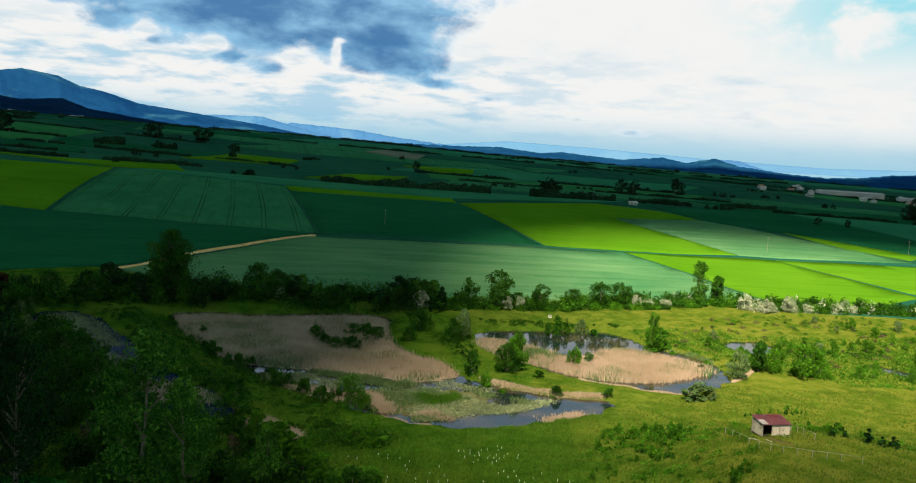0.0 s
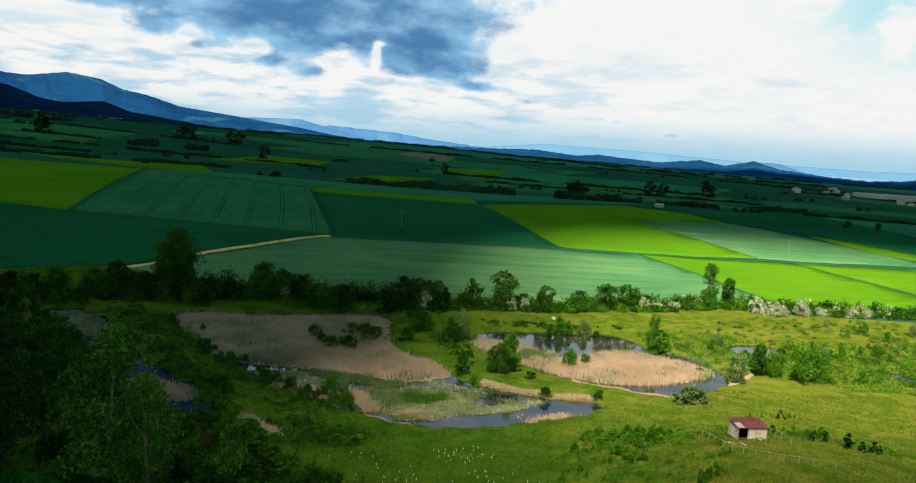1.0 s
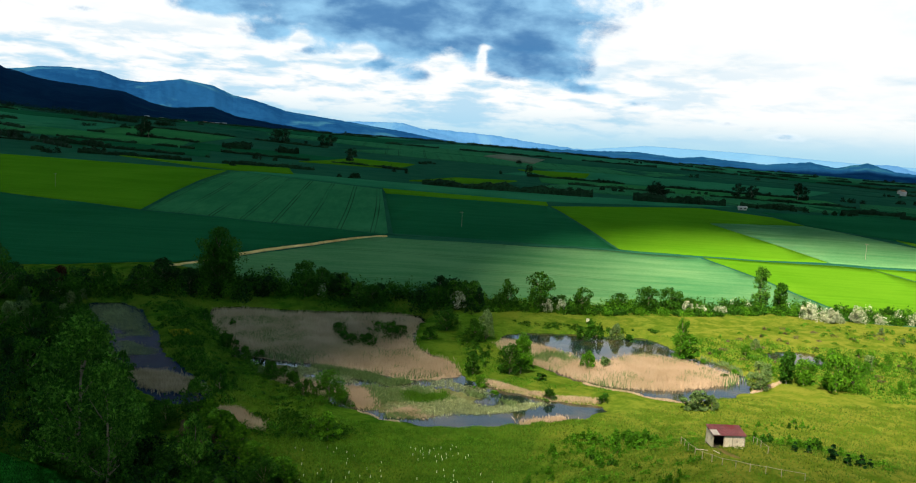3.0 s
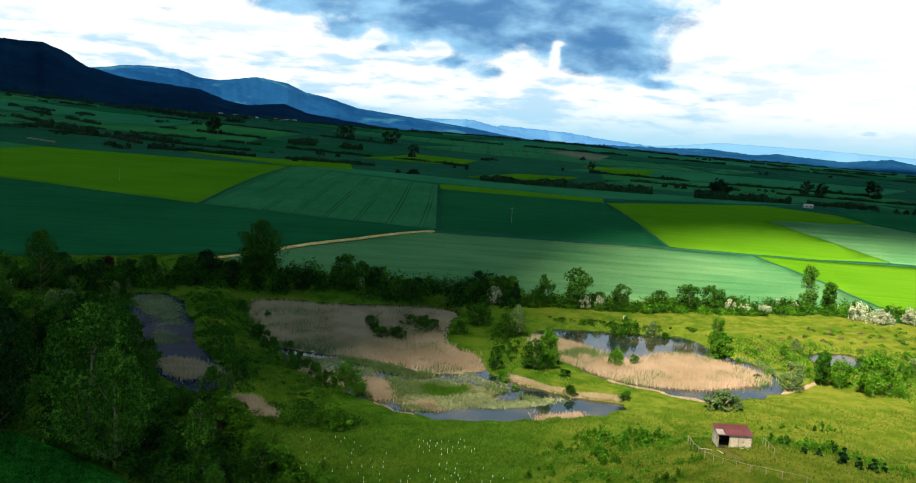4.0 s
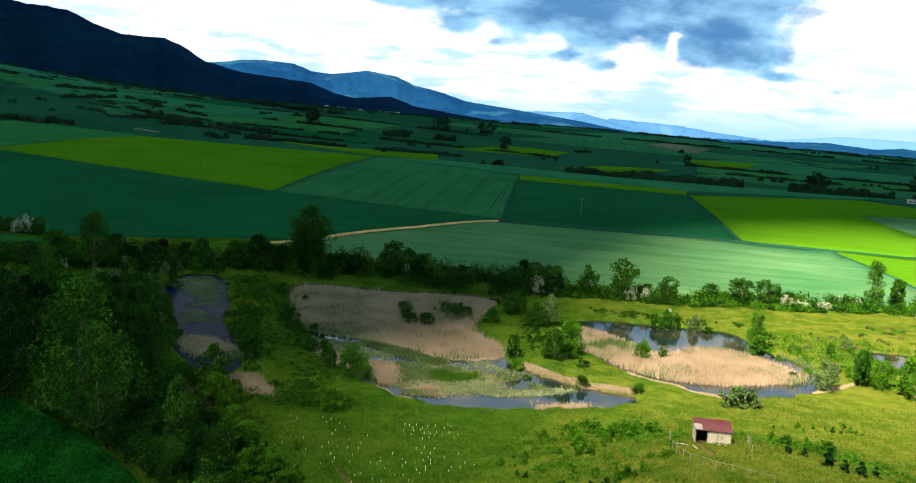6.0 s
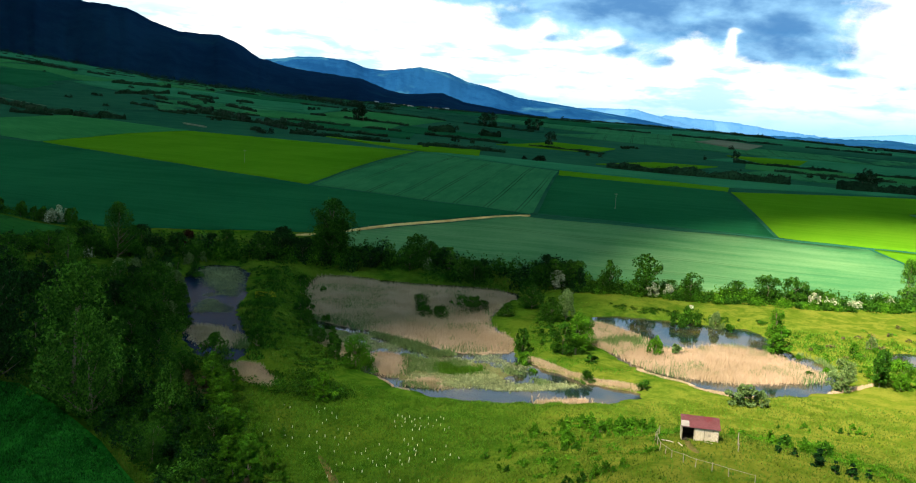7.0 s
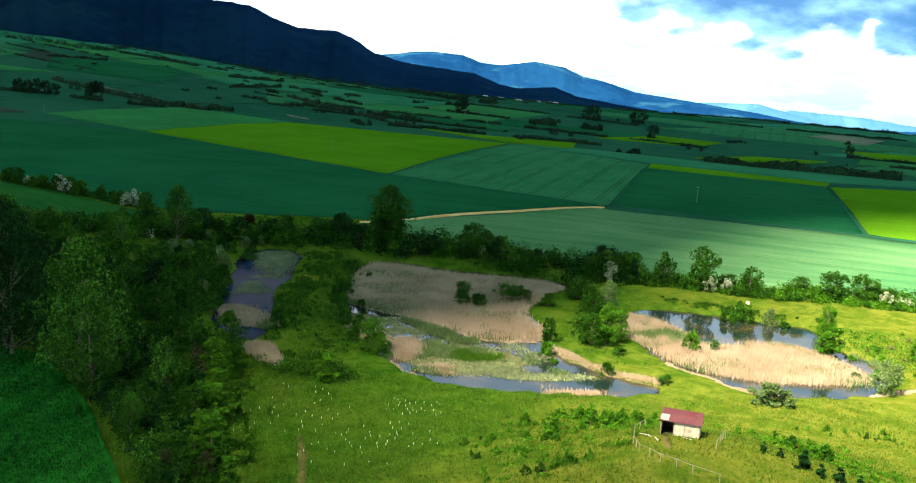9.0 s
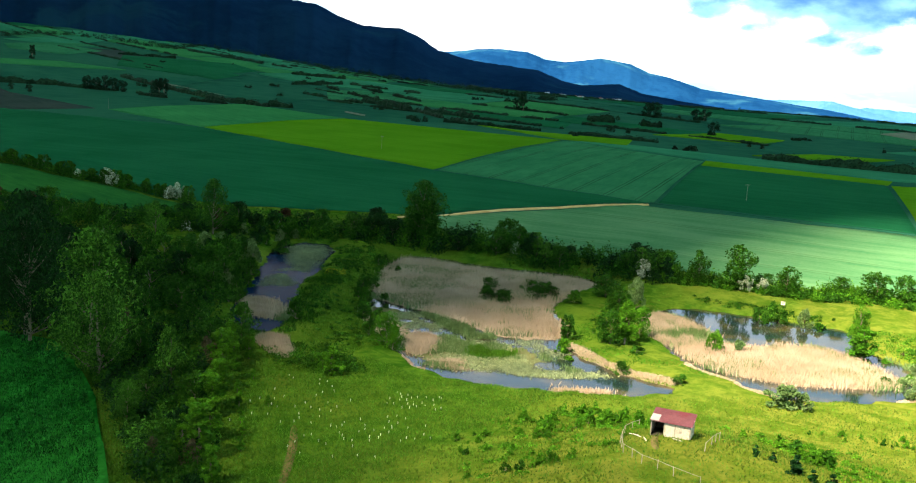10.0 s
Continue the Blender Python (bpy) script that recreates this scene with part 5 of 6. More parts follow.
OPEN_CHANNEL = [(-34.9, 189.1), (-29.8, 197.3), (-20.9, 194.7), (-12.8, 188.4), (-20.6, 180.8), (-28.6, 182.4)]
LOWER_MID = rounded([(-21.9, 178.1), (-14, 184), (-4.2, 189), (4.9, 189.2), (10.7, 184), (20.3, 180.5), (6.2, 167.9), (-3.3, 162.9), (-11.3, 165.3)], 1)


def mat_sheet(poly, level, label, mat=M_LITTER):
    """Matted litter lying on the pond, with a frayed rim."""
    c = np.mean(poly, 0)
    fine = []
    for (ax, ay), (bx, by) in zip(poly, poly[1:] + poly[:1]):
        k = max(1, int(math.hypot(bx - ax, by - ay) / 0.8))
        fine += [(ax + (bx - ax) * i / k + rng.normal(0, 0.45), ay + (by - ay) * i / k + rng.normal(0, 0.45)) for i in range(k)]
    n = len(fine)
    v = [(x, y, level) for x, y in fine] + [(x, y, level - 0.4) for x, y in fine]
    me = make_mesh("reed_mat", v, [tuple(range(n))] + [(i, (i + 1) % n, n + (i + 1) % n, n + i) for i in range(n)], mat)
    tagged(new("reed_mat", me), label, "reeds", kind="stuff")


mat_sheet(REED_MID, 0.10, "matted litter of dead reed over the water")
mat_sheet(rounded([(-19.8, 176.3), (-13.6, 183.2), (-7.6, 183.2), (-1.8, 186.4), (4.6, 186.8), (10.8, 180.2), (5.4, 169.9), (-2.2, 165.5), (-12, 167.6)], 1), 0.03, "matted lily and weed growth on the pond", M_WEEDMAT)
mat_sheet(rounded([(-43.1, 191), (-34, 193.9), (-29.2, 185.7), (-19.9, 179.6), (-22.4, 174.3), (-32.1, 178.6)], 1), 0.04, "matted sedge at the channel's end", M_WEEDMAT)
mat_sheet(rounded([(24, 212), (29, 221), (40, 230), (50, 232), (62, 223), (63, 215), (53, 206), (43, 202.5), (32, 204.5)], 1), 0.10, "matted litter of dead reed over the water")
TAN = "pinkish tan bed of dry reeds in the pond"
blades("reed_bed", [REED_RIM], 64000, 1.50, 0.045, M_REED, TAN, 31, 0.05, 0.22, rim=4.0)
blades("reed_bed", [BLUE_REED], 8000, 1.3, 0.08, M_SEDGE, "grey-green sedge among the dry reeds", 32, 0.05, 0.25, -0.1)
blades("reed_bed", [BLUE_REED], 6500, 1.27, 0.05, M_REED, TAN, 43, 0.05, 0.2, 0.25)
blades("reed_bed", [EAST_RIM], 36000, 1.45, 0.045, M_REED, "pale straw bed of dry reeds", 33, 0.05, 0.22, rim=3.0)
blades("reed_bed", [EAST_THIN], 6000, 1.4, 0.06, M_SEDGE, "thin green sedge in shallow water", 44, 0.0, 0.25, 0.0)
blades("reed_bed", [EAST_THIN], 7000, 1.7, 0.06, M_REED, "thin dry reeds in shallow water", 50, 0.0, 0.2, -0.1)
blades("sedge", [OPEN_CHANNEL], 4200, 0.35, 0.07, M_WEED, "pale water weed in the channel", 53, 0.0, 0.5, 0.1)
blades("grass", [[(-28, 110), (-10, 96), (20, 95), (24, 170), (0, 156), (-14, 158), (-30, 142)]], 50000, 0.42, 0.05, M_BLADE, "lush meadow grass in tufts", 41, None, 0.5)
blades("grass", [[(12, 95), (130, 90), (130, 205), (60, 200), (40, 180), (14, 164)]], 42000, 0.42, 0.05, M_SUNBLADE, "rough meadow grass tufts tinted sunny yellow-green", 66, None, 0.5, -0.5)
blades("grass", [[(12, 95), (130, 90), (130, 205), (60, 200), (40, 180), (14, 164)]], 32000, 0.45, 0.05, M_BLADE, "green meadow grass in tufts", 67, None, 0.5, 0.0)
blades("grass", [[(-4, 256), (120, 262), (160, 280), (160, 215), (96, 206), (60, 240), (52, 258)]], 30000, 0.5, 0.10, M_BLADE, "rough grass beyond the ponds", 42, None, 0.5)
blades("grass", [[(-62, 119), (-55, 122), (-36, 115.5), (-17, 105.5), (0, 95), (6, 84), (-60, 84)]], 60000, 0.55, 0.05, M_CROPBLADE, "dense crop blades beside the wood", 51, None, 0.4)

blades("sedge", [[(-40, 150), (-66, 176), (-90, 206), (-112, 240), (-90, 246), (-62, 206), (-44, 176), (-20, 150)]], 9000, 0.8, 0.09, M_LEAF, "dark green herbs round the pond", 56, None, 0.4, 0.05)
blades("sedge", [REED_RIM], 3500, 1.4, 0.08, M_SEDGE, "grey-green sedge through the reed bed", 57, 0.05, 0.2, 0.55)
blades("sedge", [EAST_RIM], 2500, 1.5, 0.08, M_SEDGE, "grey-green sedge through the reed bed", 58, 0.05, 0.2, 0.5)
blades("sedge", [[(6, 190), (2, 210), (-4, 236), (4, 250), (12, 222), (18, 204), (40, 196), (24, 190)]], 2600, 0.4, 0.07, M_FRESH, "lush green herbs on the dike", 59, None, 0.4, -0.05)
blades("sedge", [LOWER_MID], 6000, 0.7, 0.07, M_SEDGE, "pale green sedge on the pond", 34, 0.0, 0.3, 0.3, OPEN_CHANNEL)
LILY = rounded([(-11.1, 175.8), (-11.6, 184.6), (-2.9, 188.9), (4.6, 190), (10.7, 184), (13, 174.4), (6.1, 168.2), (-3.3, 162.9)], 1)
blades("sedge", [LILY], 12000, 0.30, 0.09, M_WEED, "pale yellow-green lily growth on the pond", 45, 0.0, 0.6, -0.25, rim=2.5)
blades("sedge", [rounded([(-6.4, 179.3), (-2.1, 187.2), (3.7, 184.1), (2.3, 177), (-3.2, 174)], 1)], 4500, 0.8, 0.07, M_BLADE, "dark green sedge island in the pond", 60, 0.0, 0.3, -0.5, rim=2.0)
blades("sedge", [rounded([(-35.8, 196.8), (-19.4, 194.5), (-5, 190.8), (-6.9, 185.9), (-17.2, 187.5), (-27.4, 193)], 1)], 6000, 0.9, 0.07, M_SEDGE, "green sedge below the reed bed", 61, 0.0, 0.3, -0.3, rim=1.5)
blades("sedge", [rounded([(-5, 190.8), (4.5, 199), (9, 192.1), (17.2, 186.3), (13.3, 180.1), (4.4, 187.2)], 1)], 1600, 0.3, 0.08, M_WEED, "scattered water weed on open water", 62, 0.0, 0.5, 0.35)
blades("sedge", [rounded([(5.4, 169.9), (11.9, 177.3), (19.4, 183.1), (23.9, 183.9), (20.9, 178.3), (11.9, 171.1)], 1)], 3600, 0.4, 0.08, M_WEED, "strip of pale weed in open water", 37, 0.0, 0.5, 0.0, rim=1.0)
blades("sedge", [rounded([(-22.1, 179), (-14.6, 182.4), (-7.9, 170.6), (-11.3, 165.3)], 1)], 5000, 1.2, 0.06, M_REED, "tan reed fringe on the pond", 36, 0.0, 0.2, -0.4, rim=2.0)
blades("sedge", [rounded([(-35.4, 180.3), (-28.6, 182.4), (-19.9, 179.6), (-17.7, 170.9), (-28.6, 175.3)], 1)], 3500, 1.2, 0.06, M_REED, "tan reed fringe on the pond", 64, 0.0, 0.2, -0.2, rim=2.0)
blades("sedge", [rounded([(-6.5, 169.2), (-0.1, 171.4), (2.7, 165.4), (-2.2, 162)], 1)], 2600, 0.5, 0.06, M_REED, "dead reed stubble in shallow water", 68, 0.0, 0.4, -0.1)
blades("sedge", [rounded([(-34.9, 189.1), (-29.8, 197.3), (-20.9, 194.7), (-12.8, 188.4), (-20.6, 180.8), (-28.6, 182.4)], 1)], 6000, 0.30, 0.07, M_WEED, "pale water weed in the channel", 70, 0.0, 0.5, -0.05)
blades("sedge", [rounded([(19.5, 168.9), (26.6, 174.5), (28, 173.5), (20, 166.8)], 1)], 1800, 0.7, 0.07, M_REED, "dry reed tuft on the shore", 38, 0.0, 0.3)
blades("sedge", [rounded([(7, 196.2), (8, 197), (22.7, 187.8), (34, 189.3), (34.9, 185.4), (23.9, 183.9), (9.3, 191.3)], 1)], 4200, 0.5, 0.06, M_REED, "dry grass along the dike's bank", 46, None, 0.3, rim=0.8)
blades("sedge", [rounded([(29.7, 202), (40, 199.2), (48.7, 194.2), (55, 195.6), (55.3, 192.8), (48.2, 190.4), (40.2, 195.5), (30.3, 198.2)], 1)], 3200, 0.4, 0.06, M_REED, "dry grass along the bank", 47, None, 0.3, rim=0.6)
blades("sedge", [rounded([(-12.1, 165.6), (-8.4, 164.6), (-2.1, 161.2), (-1.4, 159.2), (-7.5, 161.7)], 1)], 1500, 0.35, 0.06, M_REED, "dry grass along the shore", 49, None, 0.3, rim=0.6)
blades("sedge", [rounded([(54.7, 238.1), (63.7, 236.6), (68.8, 226.1), (66.6, 221.8), (57.2, 230.1)], 1)], 4000, 1.0, 0.07, M_SEDGE, "grey-green sedge beside the reeds", 54, None, 0.25, rim=2.0)
blades("sedge", [rounded([(66, 208.1), (72.4, 214.5), (75.7, 218.7), (74.5, 214.1), (67.2, 204.5)], 1)], 1500, 0.5, 0.06, M_REED, "dry grass along the pond shore", 53, None, 0.3, rim=0.8)
blades("sedge", [rounded([(-108.4, 228.7), (-96.5, 240.3), (-73.8, 207.9), (-70.7, 199.1), (-86.9, 206.6)], 1)], 14000, 0.35, 0.07, M_WEED, "pale water weed on the dark pond", 48, 1.36, 0.55, 0.0, rim=4.0)
blades("sedge", [rounded([(-83.1, 199.8), (-74.4, 207.4), (-57.9, 182.5), (-65.3, 176.5)], 1)], 4500, 0.3, 0.07, M_WEED, "pale water weed on the dark pond", 35, 1.36, 0.6, 0.3, rim=3.0)
blades("sedge", [rounded([(-56, 179), (-47.9, 174.5), (-37.2, 160.8), (-39.6, 160.6), (-45.3, 165.9)], 1)], 4200, 0.6, 0.07, M_SEDGE, "grey-green sedge at the pond's edge", 65, 1.36, 0.5, -0.1, rim=2.0)
blades("reed_bed", [rounded([(-61.2, 169.3), (-59, 173.8), (-50.9, 173.4), (-44.8, 169.3), (-41.5, 161.3), (-49.5, 158.7)], 1)], 5200, 1.3, 0.06, M_REED, "tan reeds beside the pond", 39, 1.3, 0.25, -0.5, rim=3.0)
blades("reed_bed", [rounded([(-35.2, 150.6), (-31.5, 155.3), (-22.3, 149), (-21.8, 145.2), (-30.1, 146.5)], 1)], 4200, 1.3, 0.06, M_REED, "tan reeds beside the pond", 40, None, 0.25, -0.3, rim=2.5)
blades("sedge", [[(-16, 150), (-40, 164), (-58, 186), (-84, 240), (-74, 244), (-44, 202), (-18, 172)]], 12000, 0.45, 0.06, M_BLADE, "lush green grass on the dike", 55, None, 0.5, 0.0)

M_FLOWER = foliage("yellow_flowers", (0.25, 0.24, 0.01), (0.55, 0.50, 0.03), (0.35, 0.32, 0.02), 0.2, 0.0)
blades("wildflowers", [[(-70.1, 206.9), (-66.4, 210.2), (-62.2, 205.2), (-65.7, 201.3)]], 260, 0.45, 0.12, M_FLOWER, "patch of yellow wildflowers on the dike", 72, None, 0.3)

# ---- shed ----
M_BOARD = surface("weathered_boards", (0.30, 0.285, 0.245), (0.50, 0.475, 0.42), 0.5, 6.0, bump=0.01, c=(0.20, 0.19, 0.17), c_scale=1.2)
M_TIN = surface("rusty_red_tin", (0.085, 0.027, 0.038), (0.140, 0.050, 0.066), 0.5, 4.0, rough=0.6, bump=0.01, c=(0.11, 0.024, 0.034), c_scale=0.6, c_lo=0.55, c_hi=0.62)
M_ZINC = surface("bare_zinc_sheet", (0.22, 0.22, 0.23), (0.32, 0.32, 0.33), 1.0, 5.0, rough=0.5, bump=0.01)
# near-black tone that paints the shade inside the shed
M_INNERSHADE = surface("shed_inner_shade", (0.020, 0.018, 0.014), (0.045, 0.040, 0.030), 0.8, 6.0, bump=0.01)
M_POST = surface("grey_fence_wood", (0.17, 0.165, 0.135), (0.28, 0.265, 0.22), 0.8, 8.0, bump=0.01)
M_TUBE = surface("white_plastic", (0.50, 0.56, 0.42), (0.70, 0.74, 0.60), 2.0, 9.0, rough=0.5, bump=0.002)


def shed(x, y, turn):
    root = new("shed")
    w2, d2, hf, hb = 2.4, 1.55, 2.0, 2.45
    n = 9

    def slab(name, lo, hi, mat, label="", m=None):
        p = Parts()
        p.box(lo, hi, m)
        return part(name, p.mesh(name, mat), root, label)

    for i in range(6):
        z0 = 0.02 + i * (hf - 0.06) / 6
        slab("board", (-0.75, -d2 - 0.02, z0), (w2, -d2 + 0.03, z0 + (hf - 0.06) / 6 - 0.012), M_BOARD)
        slab("board", (-w2 - 0.01, -d2, z0), (-w2 + 0.04, d2, z0 + (hf - 0.06) / 6 - 0.012), M_BOARD)
        slab("board", (w2 - 0.04, -d2 + 0.04, z0), (w2 + 0.01, d2, z0 + (hf - 0.06) / 6 - 0.012), M_BOARD)
        slab("board", (-w2, d2 - 0.03, z0), (w2, d2 + 0.02, z0 + (hb - 0.1) / 6 - 0.012), M_BOARD)
    for s in (-1, 1):
        p = Parts()
        px = s * (w2 - 0.02)
        v = [(px - 0.03, -d2, hf - 0.05), (px - 0.03, d2, hf - 0.05), (px - 0.03, d2, hb - 0.03), (px + 0.03, -d2, hf - 0.05), (px + 0.03, d2, hf - 0.05), (px + 0.03, d2, hb - 0.03)]
        p.add(v, [(0, 2, 1), (3, 4, 5), (0, 1, 4, 3), (1, 2, 5, 4), (2, 0, 3, 5)])
        part("gable_board", p.mesh("gable_board", M_BOARD), root)
    for px in (-w2 + 0.06, -0.75, 0.55, w2 - 0.06):
        slab("post", (px - 0.06, -d2 - 0.05, -0.3), (px + 0.06, -d2 + 0.05, hf), M_POST)
    for px in (-w2 + 0.06, w2 - 0.06):
        slab("post", (px - 0.06, d2 - 0.06, -0.3), (px + 0.06, d2 + 0.04, hb), M_POST)
    # dark floor and lining, added to stand in for the shed's inner shade
    p = Parts()
    p.box((-w2 + 0.05, -d2 + 0.08, -0.2), (w2 - 0.05, d2 - 0.04, 0.07))
    part("shade_floor", p.mesh("shade_floor", M_INNERSHADE), root, "dark floor slab standing in for interior shade")
    p = Parts()
    p.box((-w2 + 0.05, d2 - 0.09, 0.08), (w2 - 0.05, d2 - 0.05, hf - 0.1))
    part("shade_lining", p.mesh("shade_lining", M_INNERSHADE), root, "dark inner boards standing in for shade")
    slab("lintel", (-w2, -d2 - 0.06, hf - 0.14), (w2, -d2 + 0.06, hf - 0.02), M_POST)
    rise = math.atan2(hb - hf, 2 * d2)
    for i in range(n):
        a = -w2 - 0.15 + i * (2 * w2 + 0.3) / n
        b = a + (2 * w2 + 0.3) / n + 0.03
        m = Matrix.Translation((0, -d2, hf + 0.04 + 0.01 * (i % 2))) @ Euler((rise, 0, 0)).to_matrix().to_4x4()
        p = Parts()
        ribs = 5
        for r in range(ribs):
            u0, u1 = a + (b - a) * r / ribs, a + (b - a) * (r + 1) / ribs
            p.box((u0, -0.32, 0.0), (u0 + (u1 - u0) * 0.5, 3.44, 0.035), m)
            p.box((u0 + (u1 - u0) * 0.5, -0.32, 0.0), (u1, 3.44, 0.012), m)
        part("roof_sheet", p.mesh("roof_sheet", M_TIN), root)
    m = Matrix.Translation((0, -d2, hf + 0.085)) @ Euler((rise, 0, 0)).to_matrix().to_4x4()
    slab("patch_sheet", (-w2 - 0.1, -0.2, 0), (-w2 + 0.95, 1.5, 0.02), M_ZINC, "bare zinc patch sheet", m)
    root.matrix_basis = Matrix.Translation((x, y, ground_at(x, y) - 0.05)) @ Euler((0, 0, radians(turn))).to_matrix().to_4x4()
    return tagged(root, "weathered wooden field shed with rusty red tin roof", "shed")


shed(51.9, 139.3, 12.0)
for dx, dy, rz, ln in ((-3.6, -2.6, 20, 1.8), (-3.2, -3.0, -8, 1.4), (-1.6, -4.4, -50, 1.6), (1.6, -2.4, 4, 1.3)):
    p = Parts()
    p.box((-ln / 2, -0.09, 0), (ln / 2, 0.09, 0.04))
    ob = new("plank", p.mesh("plank", M_BOARD))
    gx1, gy1 = 51.95 + dx, 139.4 + dy
    ob.matrix_basis = Matrix.Translation((gx1, gy1, ground_at(gx1, gy1) + 0.05)) @ Euler((0, 0.05, radians(rz))).to_matrix().to_4x4()
    tagged(ob, "loose pale plank lying before the shed", "plank", "planks before the shed")


# ---- fence ----
def fence(points, label):
    root = new("fence")
    tops = []
    p = Parts()
    p.limb((0, 0, -0.35), (0, 0, 1.1), 0.055, 0.045, 7)
    post = p.mesh("post", M_POST)
    for (ax, ay), (bx, by) in zip(points, points[1:]):
        n = max(1, round(math.hypot(bx - ax, by - ay) / 2.4))
        tops += [(ax + (bx - ax) * i / n, ay + (by - ay) * i / n) for i in range(n)]
    tops.append(points[-1])
    for x, y in tops:
        part("post", post, root, "", Matrix.Translation((x, y, ground_at(x, y))) @ Euler((rng.normal(0, 0.03), rng.normal(0, 0.03), 0)).to_matrix().to_4x4())
    for (ax, ay), (bx, by) in zip(tops, tops[1:]):
        q = Parts()
        q.limb((ax, ay, ground_at(ax, ay) + 1.02), (bx, by, ground_at(bx, by) + 1.0), 0.030, 0.026, 6)
        part("rail", q.mesh("rail", M_POST), root)
    return tagged(root, label, "fence")


fence([(46, 143), (46.5, 137.5), (48, 133), (50.2, 129), (53.5, 126.6), (57.5, 126), (60.5, 126)], "weathered post and rail fence round the shed")
fence([(57.4, 135.6), (57, 139), (56.6, 143)], "short weathered post and rail fence")

# ---- tree guards ----
g = Parts()
n = 8
g.v = [(0.048 * math.cos(i * 2 * math.pi / n), 0.048 * math.sin(i * 2 * math.pi / n), z) for z in (0, 0.40) for i in range(n)] + [(0.038 * math.cos(i * 2 * math.pi / n), 0.038 * math.sin(i * 2 * math.pi / n), z) for z in (0.40, 0.25) for i in range(n)]
g.f = [(r * n + i, r * n + (i + 1) % n, (r + 1) * n + (i + 1) % n, (r + 1) * n + i) for r in range(3) for i in range(n)]
tube = g.mesh("tree_guard", M_TUBE)
spots = scatter([(-16, 140), (-2, 146), (4, 128), (-6, 118)], 34, 51, 1.5) + scatter([(2, 146), (10, 149), (14, 144), (6, 139)], 26, 52, 0.8) + scatter([(8, 138), (20, 138), (20, 124), (8, 116), (4, 124)], 44, 53, 1.0)
for x, y in spots:
    ob = new("tree_guard", tube)
    ob.matrix_basis = Matrix.Translation((x, y, ground_at(x, y) - 0.03)) @ Euler((rng.normal(0, 0.06), rng.normal(0, 0.06), 0)).to_matrix().to_4x4()
    tagged(ob, "white plastic tree guard round a sapling", "tree guard", "tree guards in the meadow")

# ---- hide on posts ----
root = new("bird_hide")
for lx, ly in ((-0.5, -0.4), (0.5, -0.4), (-0.5, 0.4), (0.5, 0.4)):
    p = Parts()
    p.limb((lx, ly, -0.3), (lx, ly, 0.75), 0.05, 0.05, 6)
    part("leg", p.mesh("leg", M_POST), root)
p = Parts()
p.box((-0.65, -0.5, 0.72), (0.65, 0.5, 1.7))
part("cabin", p.mesh("cabin", M_TUBE), root)
p = Parts()
p.box((-0.75, -0.6, 1.705), (0.75, 0.6, 1.78))
part("roof", p.mesh("roof", M_ZINC), root)
p = Parts()
p.box((-0.3, -0.515, 1.2), (0.3, -0.503, 1.45))
part("slot", p.mesh("slot", M_DARK), root)
root.matrix_basis = Matrix.Translation((30.2, 265, ground_at(30.2, 265))) @ Matrix.Scale(0.72, 4)
tagged(root, "small white box hide on posts near the pond", "bird hide")


# ---- poles, far houses, warehouse ----
def pole(x, y, h):
    root = new("power_pole")
    p = Parts()
    p.limb((0, 0, -0.5), (0, 0, h), 0.09, 0.06, 8)
    part("mast", p.mesh("mast", M_POST), root)
    p = Parts()
    p.box((-0.9, -0.06, h - 0.5), (0.9, 0.06, h - 0.36))
    part("crossarm", p.mesh("crossarm", M_POST), root)
    root.matrix_basis = Matrix.Translation((x, y, ground_at(x, y))) @ Euler((0, 0, rng.uniform(-0.4, 0.4))).to_matrix().to_4x4()
    tagged(root, "slim grey power pole in a field", "power pole", "power poles")


for x, y in ((-32, 424), (-250, 440), (150, 430), (230, 455), (-560, 470)):
    pole(x, y, 7.5)

M_WALL = surface("white_plaster", (0.36, 0.37, 0.37), (0.50, 0.50, 0.48), 0.1, 1.0, bump=0.01)
M_TILE = surface("grey_roofing", (0.30, 0.31, 0.33), (0.42, 0.42, 0.44), 0.2, 1.5, bump=0.02)
M_CLAY = surface("clay_tiles", (0.26, 0.13, 0.09), (0.36, 0.19, 0.13), 0.2, 1.5, bump=0.02)
M_PANE = surface("dark_window", (0.02, 0.025, 0.03), (0.03, 0.035, 0.045), 1.0, 4.0, rough=0.2, bump=0.0)


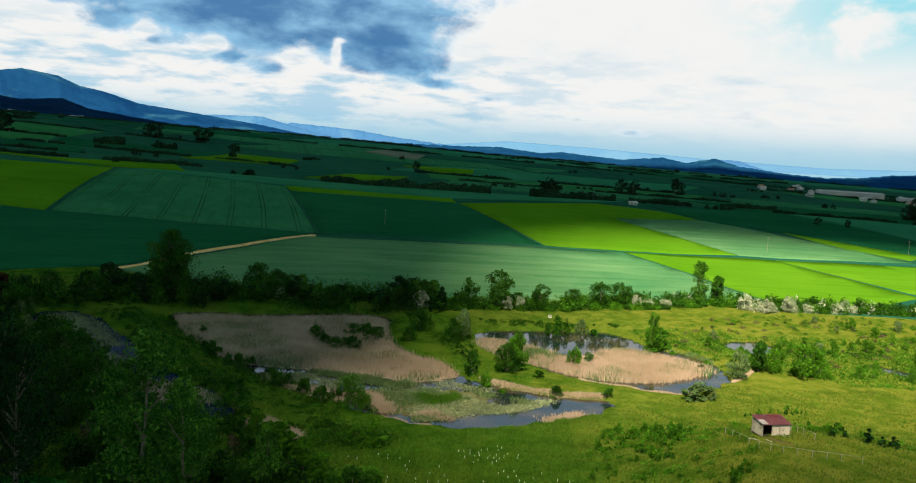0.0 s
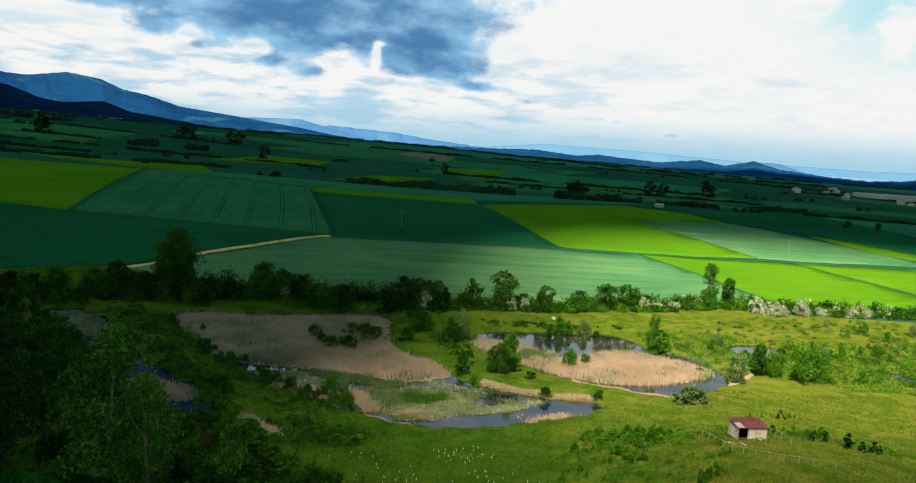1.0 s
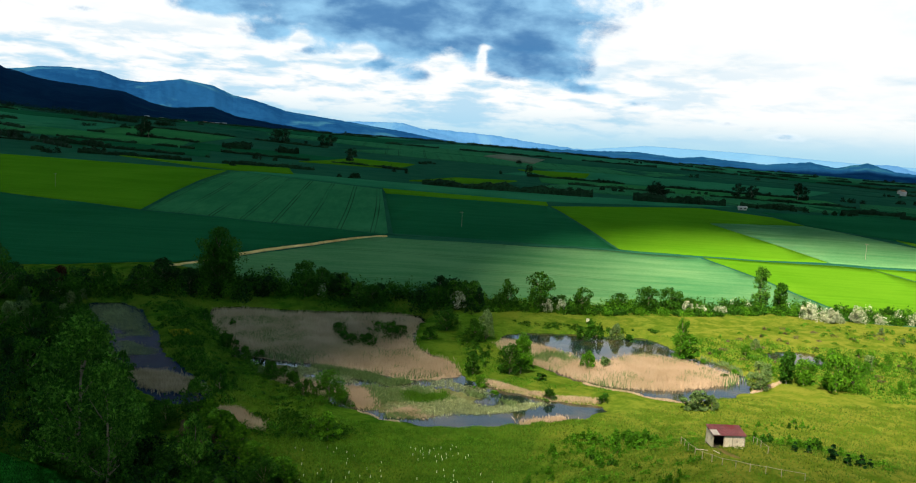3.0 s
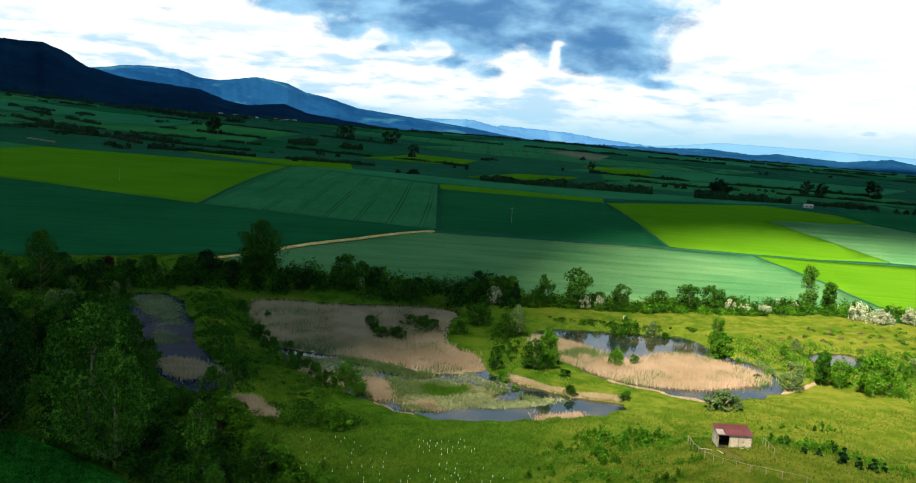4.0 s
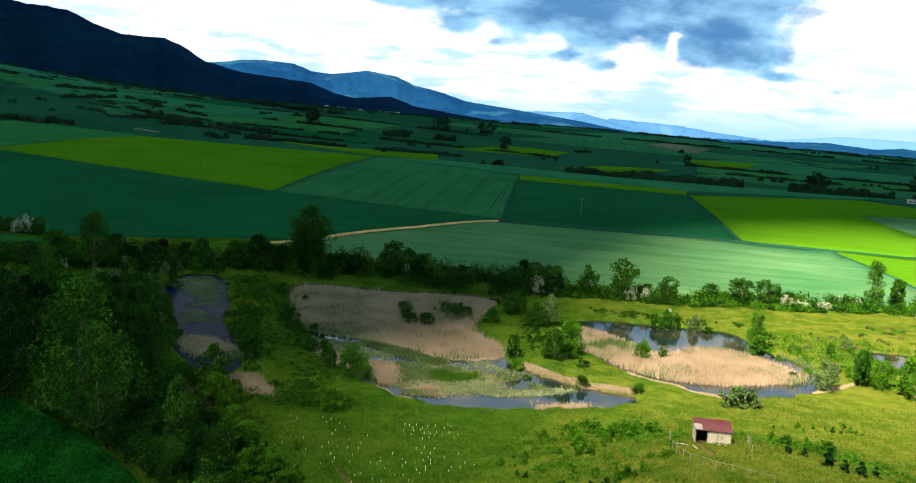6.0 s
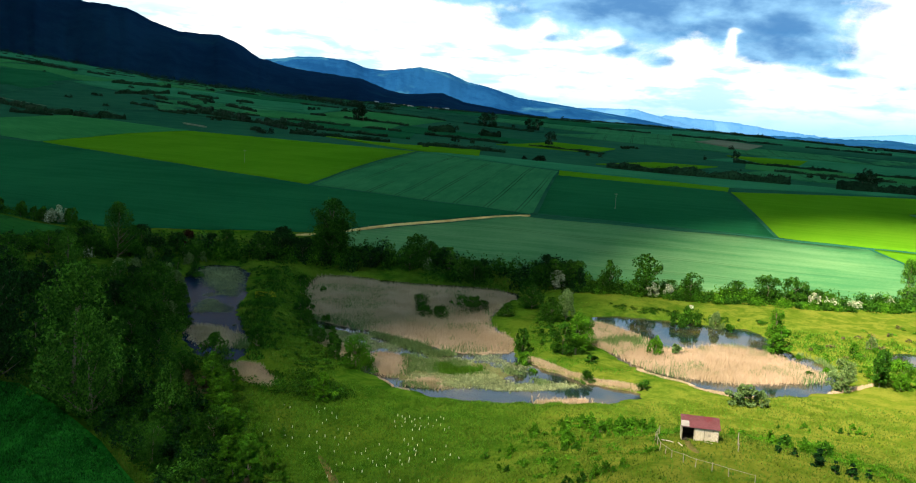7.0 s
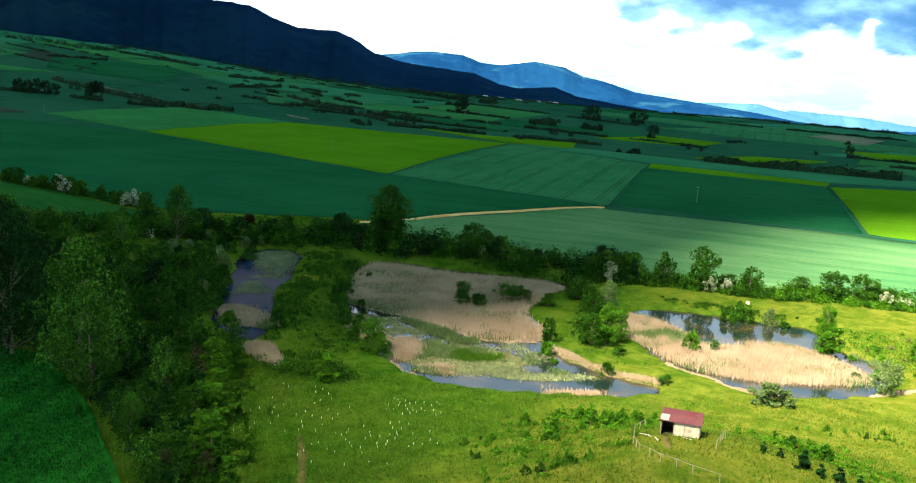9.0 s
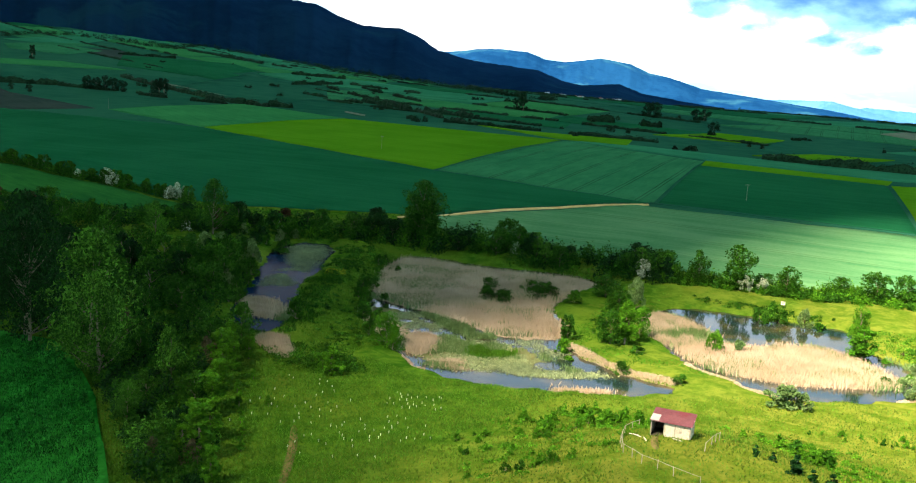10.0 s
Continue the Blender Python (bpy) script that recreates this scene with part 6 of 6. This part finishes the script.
def house(name, x, y, l, d, h, ridge, turn, roof, label, category="house", windows=3):
    root = new(name)
    p = Parts()
    p.box((-l / 2, -d / 2, -1.5), (l / 2, d / 2, h))
    v = [(s * l / 2, t * d / 2, h) for s in (-1, 1) for t in (-1, 1)] + [(-l / 2, 0, h + ridge), (l / 2, 0, h + ridge)]
    p.add(v, [(0, 4, 1), (2, 3, 5), (0, 2, 5, 4), (1, 4, 5, 3)])
    part("wall", p.mesh("wall", M_WALL), root)
    for t in (-1, 1):
        q = Parts()
        e = 0.5
        slope = ridge / (d / 2)
        a = [(-l / 2 - e, t * (d / 2 + e), h - slope * e + 0.06), (l / 2 + e, t * (d / 2 + e), h - slope * e + 0.06), (l / 2 + e, 0, h + ridge + 0.06), (-l / 2 - e, 0, h + ridge + 0.06)]
        q.add(a + [(u, w2, z + 0.15) for u, w2, z in a], [(0, 1, 2, 3), (4, 5, 6, 7), (0, 1, 5, 4), (1, 2, 6, 5), (2, 3, 7, 6), (3, 0, 4, 7)])
        part("roof", q.mesh("roof", roof), root)
    for i in range(windows):
        u = -l / 2 + (i + 0.5) * l / windows
        q = Parts()
        q.box((u - 0.5, -d / 2 - 0.04, h * 0.45), (u + 0.5, -d / 2 + 0.02, h * 0.45 + 1.2))
        part("window", q.mesh("window", M_PANE), root)
    root.matrix_basis = Matrix.Translation((x, y, ground_at(x, y))) @ Euler((0, 0, radians(turn))).to_matrix().to_4x4()
    return tagged(root, label, category)


house("barn", 131, 668, 5.5, 3.2, 1.8, 0.8, 10, M_TILE, "small white field barn beside a hedge", "barn", 2)
for i in range(32):
    k = rng.random()
    x, y = (rng.uniform(330, 560), rng.uniform(960, 1180)) if i < 14 else (rng.uniform(-800, -660), rng.uniform(1560, 1680))
    house("house", x, y, rng.uniform(6, 9), rng.uniform(5, 6.5), rng.uniform(2.2, 3.2), 1.5, rng.uniform(0, 180), M_CLAY if k < 0.5 else M_TILE, "white village house with pitched roof")
house("warehouse", 470, 1085, 72, 26, 4.6, 1.4, 170, M_TILE, "long pale industrial warehouse", "warehouse", 10)
house("warehouse", 552, 1058, 66, 26, 4.6, 1.4, 166, M_TILE, "long pale industrial warehouse", "warehouse", 9)

# ---- worn earth ----
M_EARTH = surface("worn_earth", (0.085, 0.080, 0.028), (0.15, 0.125, 0.055), 0.4, 3.0, bump=0.04, c=(0.06, 0.10, 0.015), c_scale=0.5, specular=0.0)
draped("path", rounded([(50.3, 137.2), (51.0, 137.3), (51.6, 135.6), (52.4, 134), (53.2, 132.2), (52.7, 131.9), (51.6, 133.6), (50.8, 135.4)], 1), M_EARTH, 0.06, 0.8, "short worn earth path before the shed", "path")
draped("path", rounded([(1.4, 124.6), (2.3, 124.8), (7.4, 120), (11.6, 115), (16, 109.5), (14.9, 109), (10.4, 114.6), (6.3, 119.4)], 1), M_EARTH, 0.05, 1.5, "faint worn wheel path in the meadow", "path")
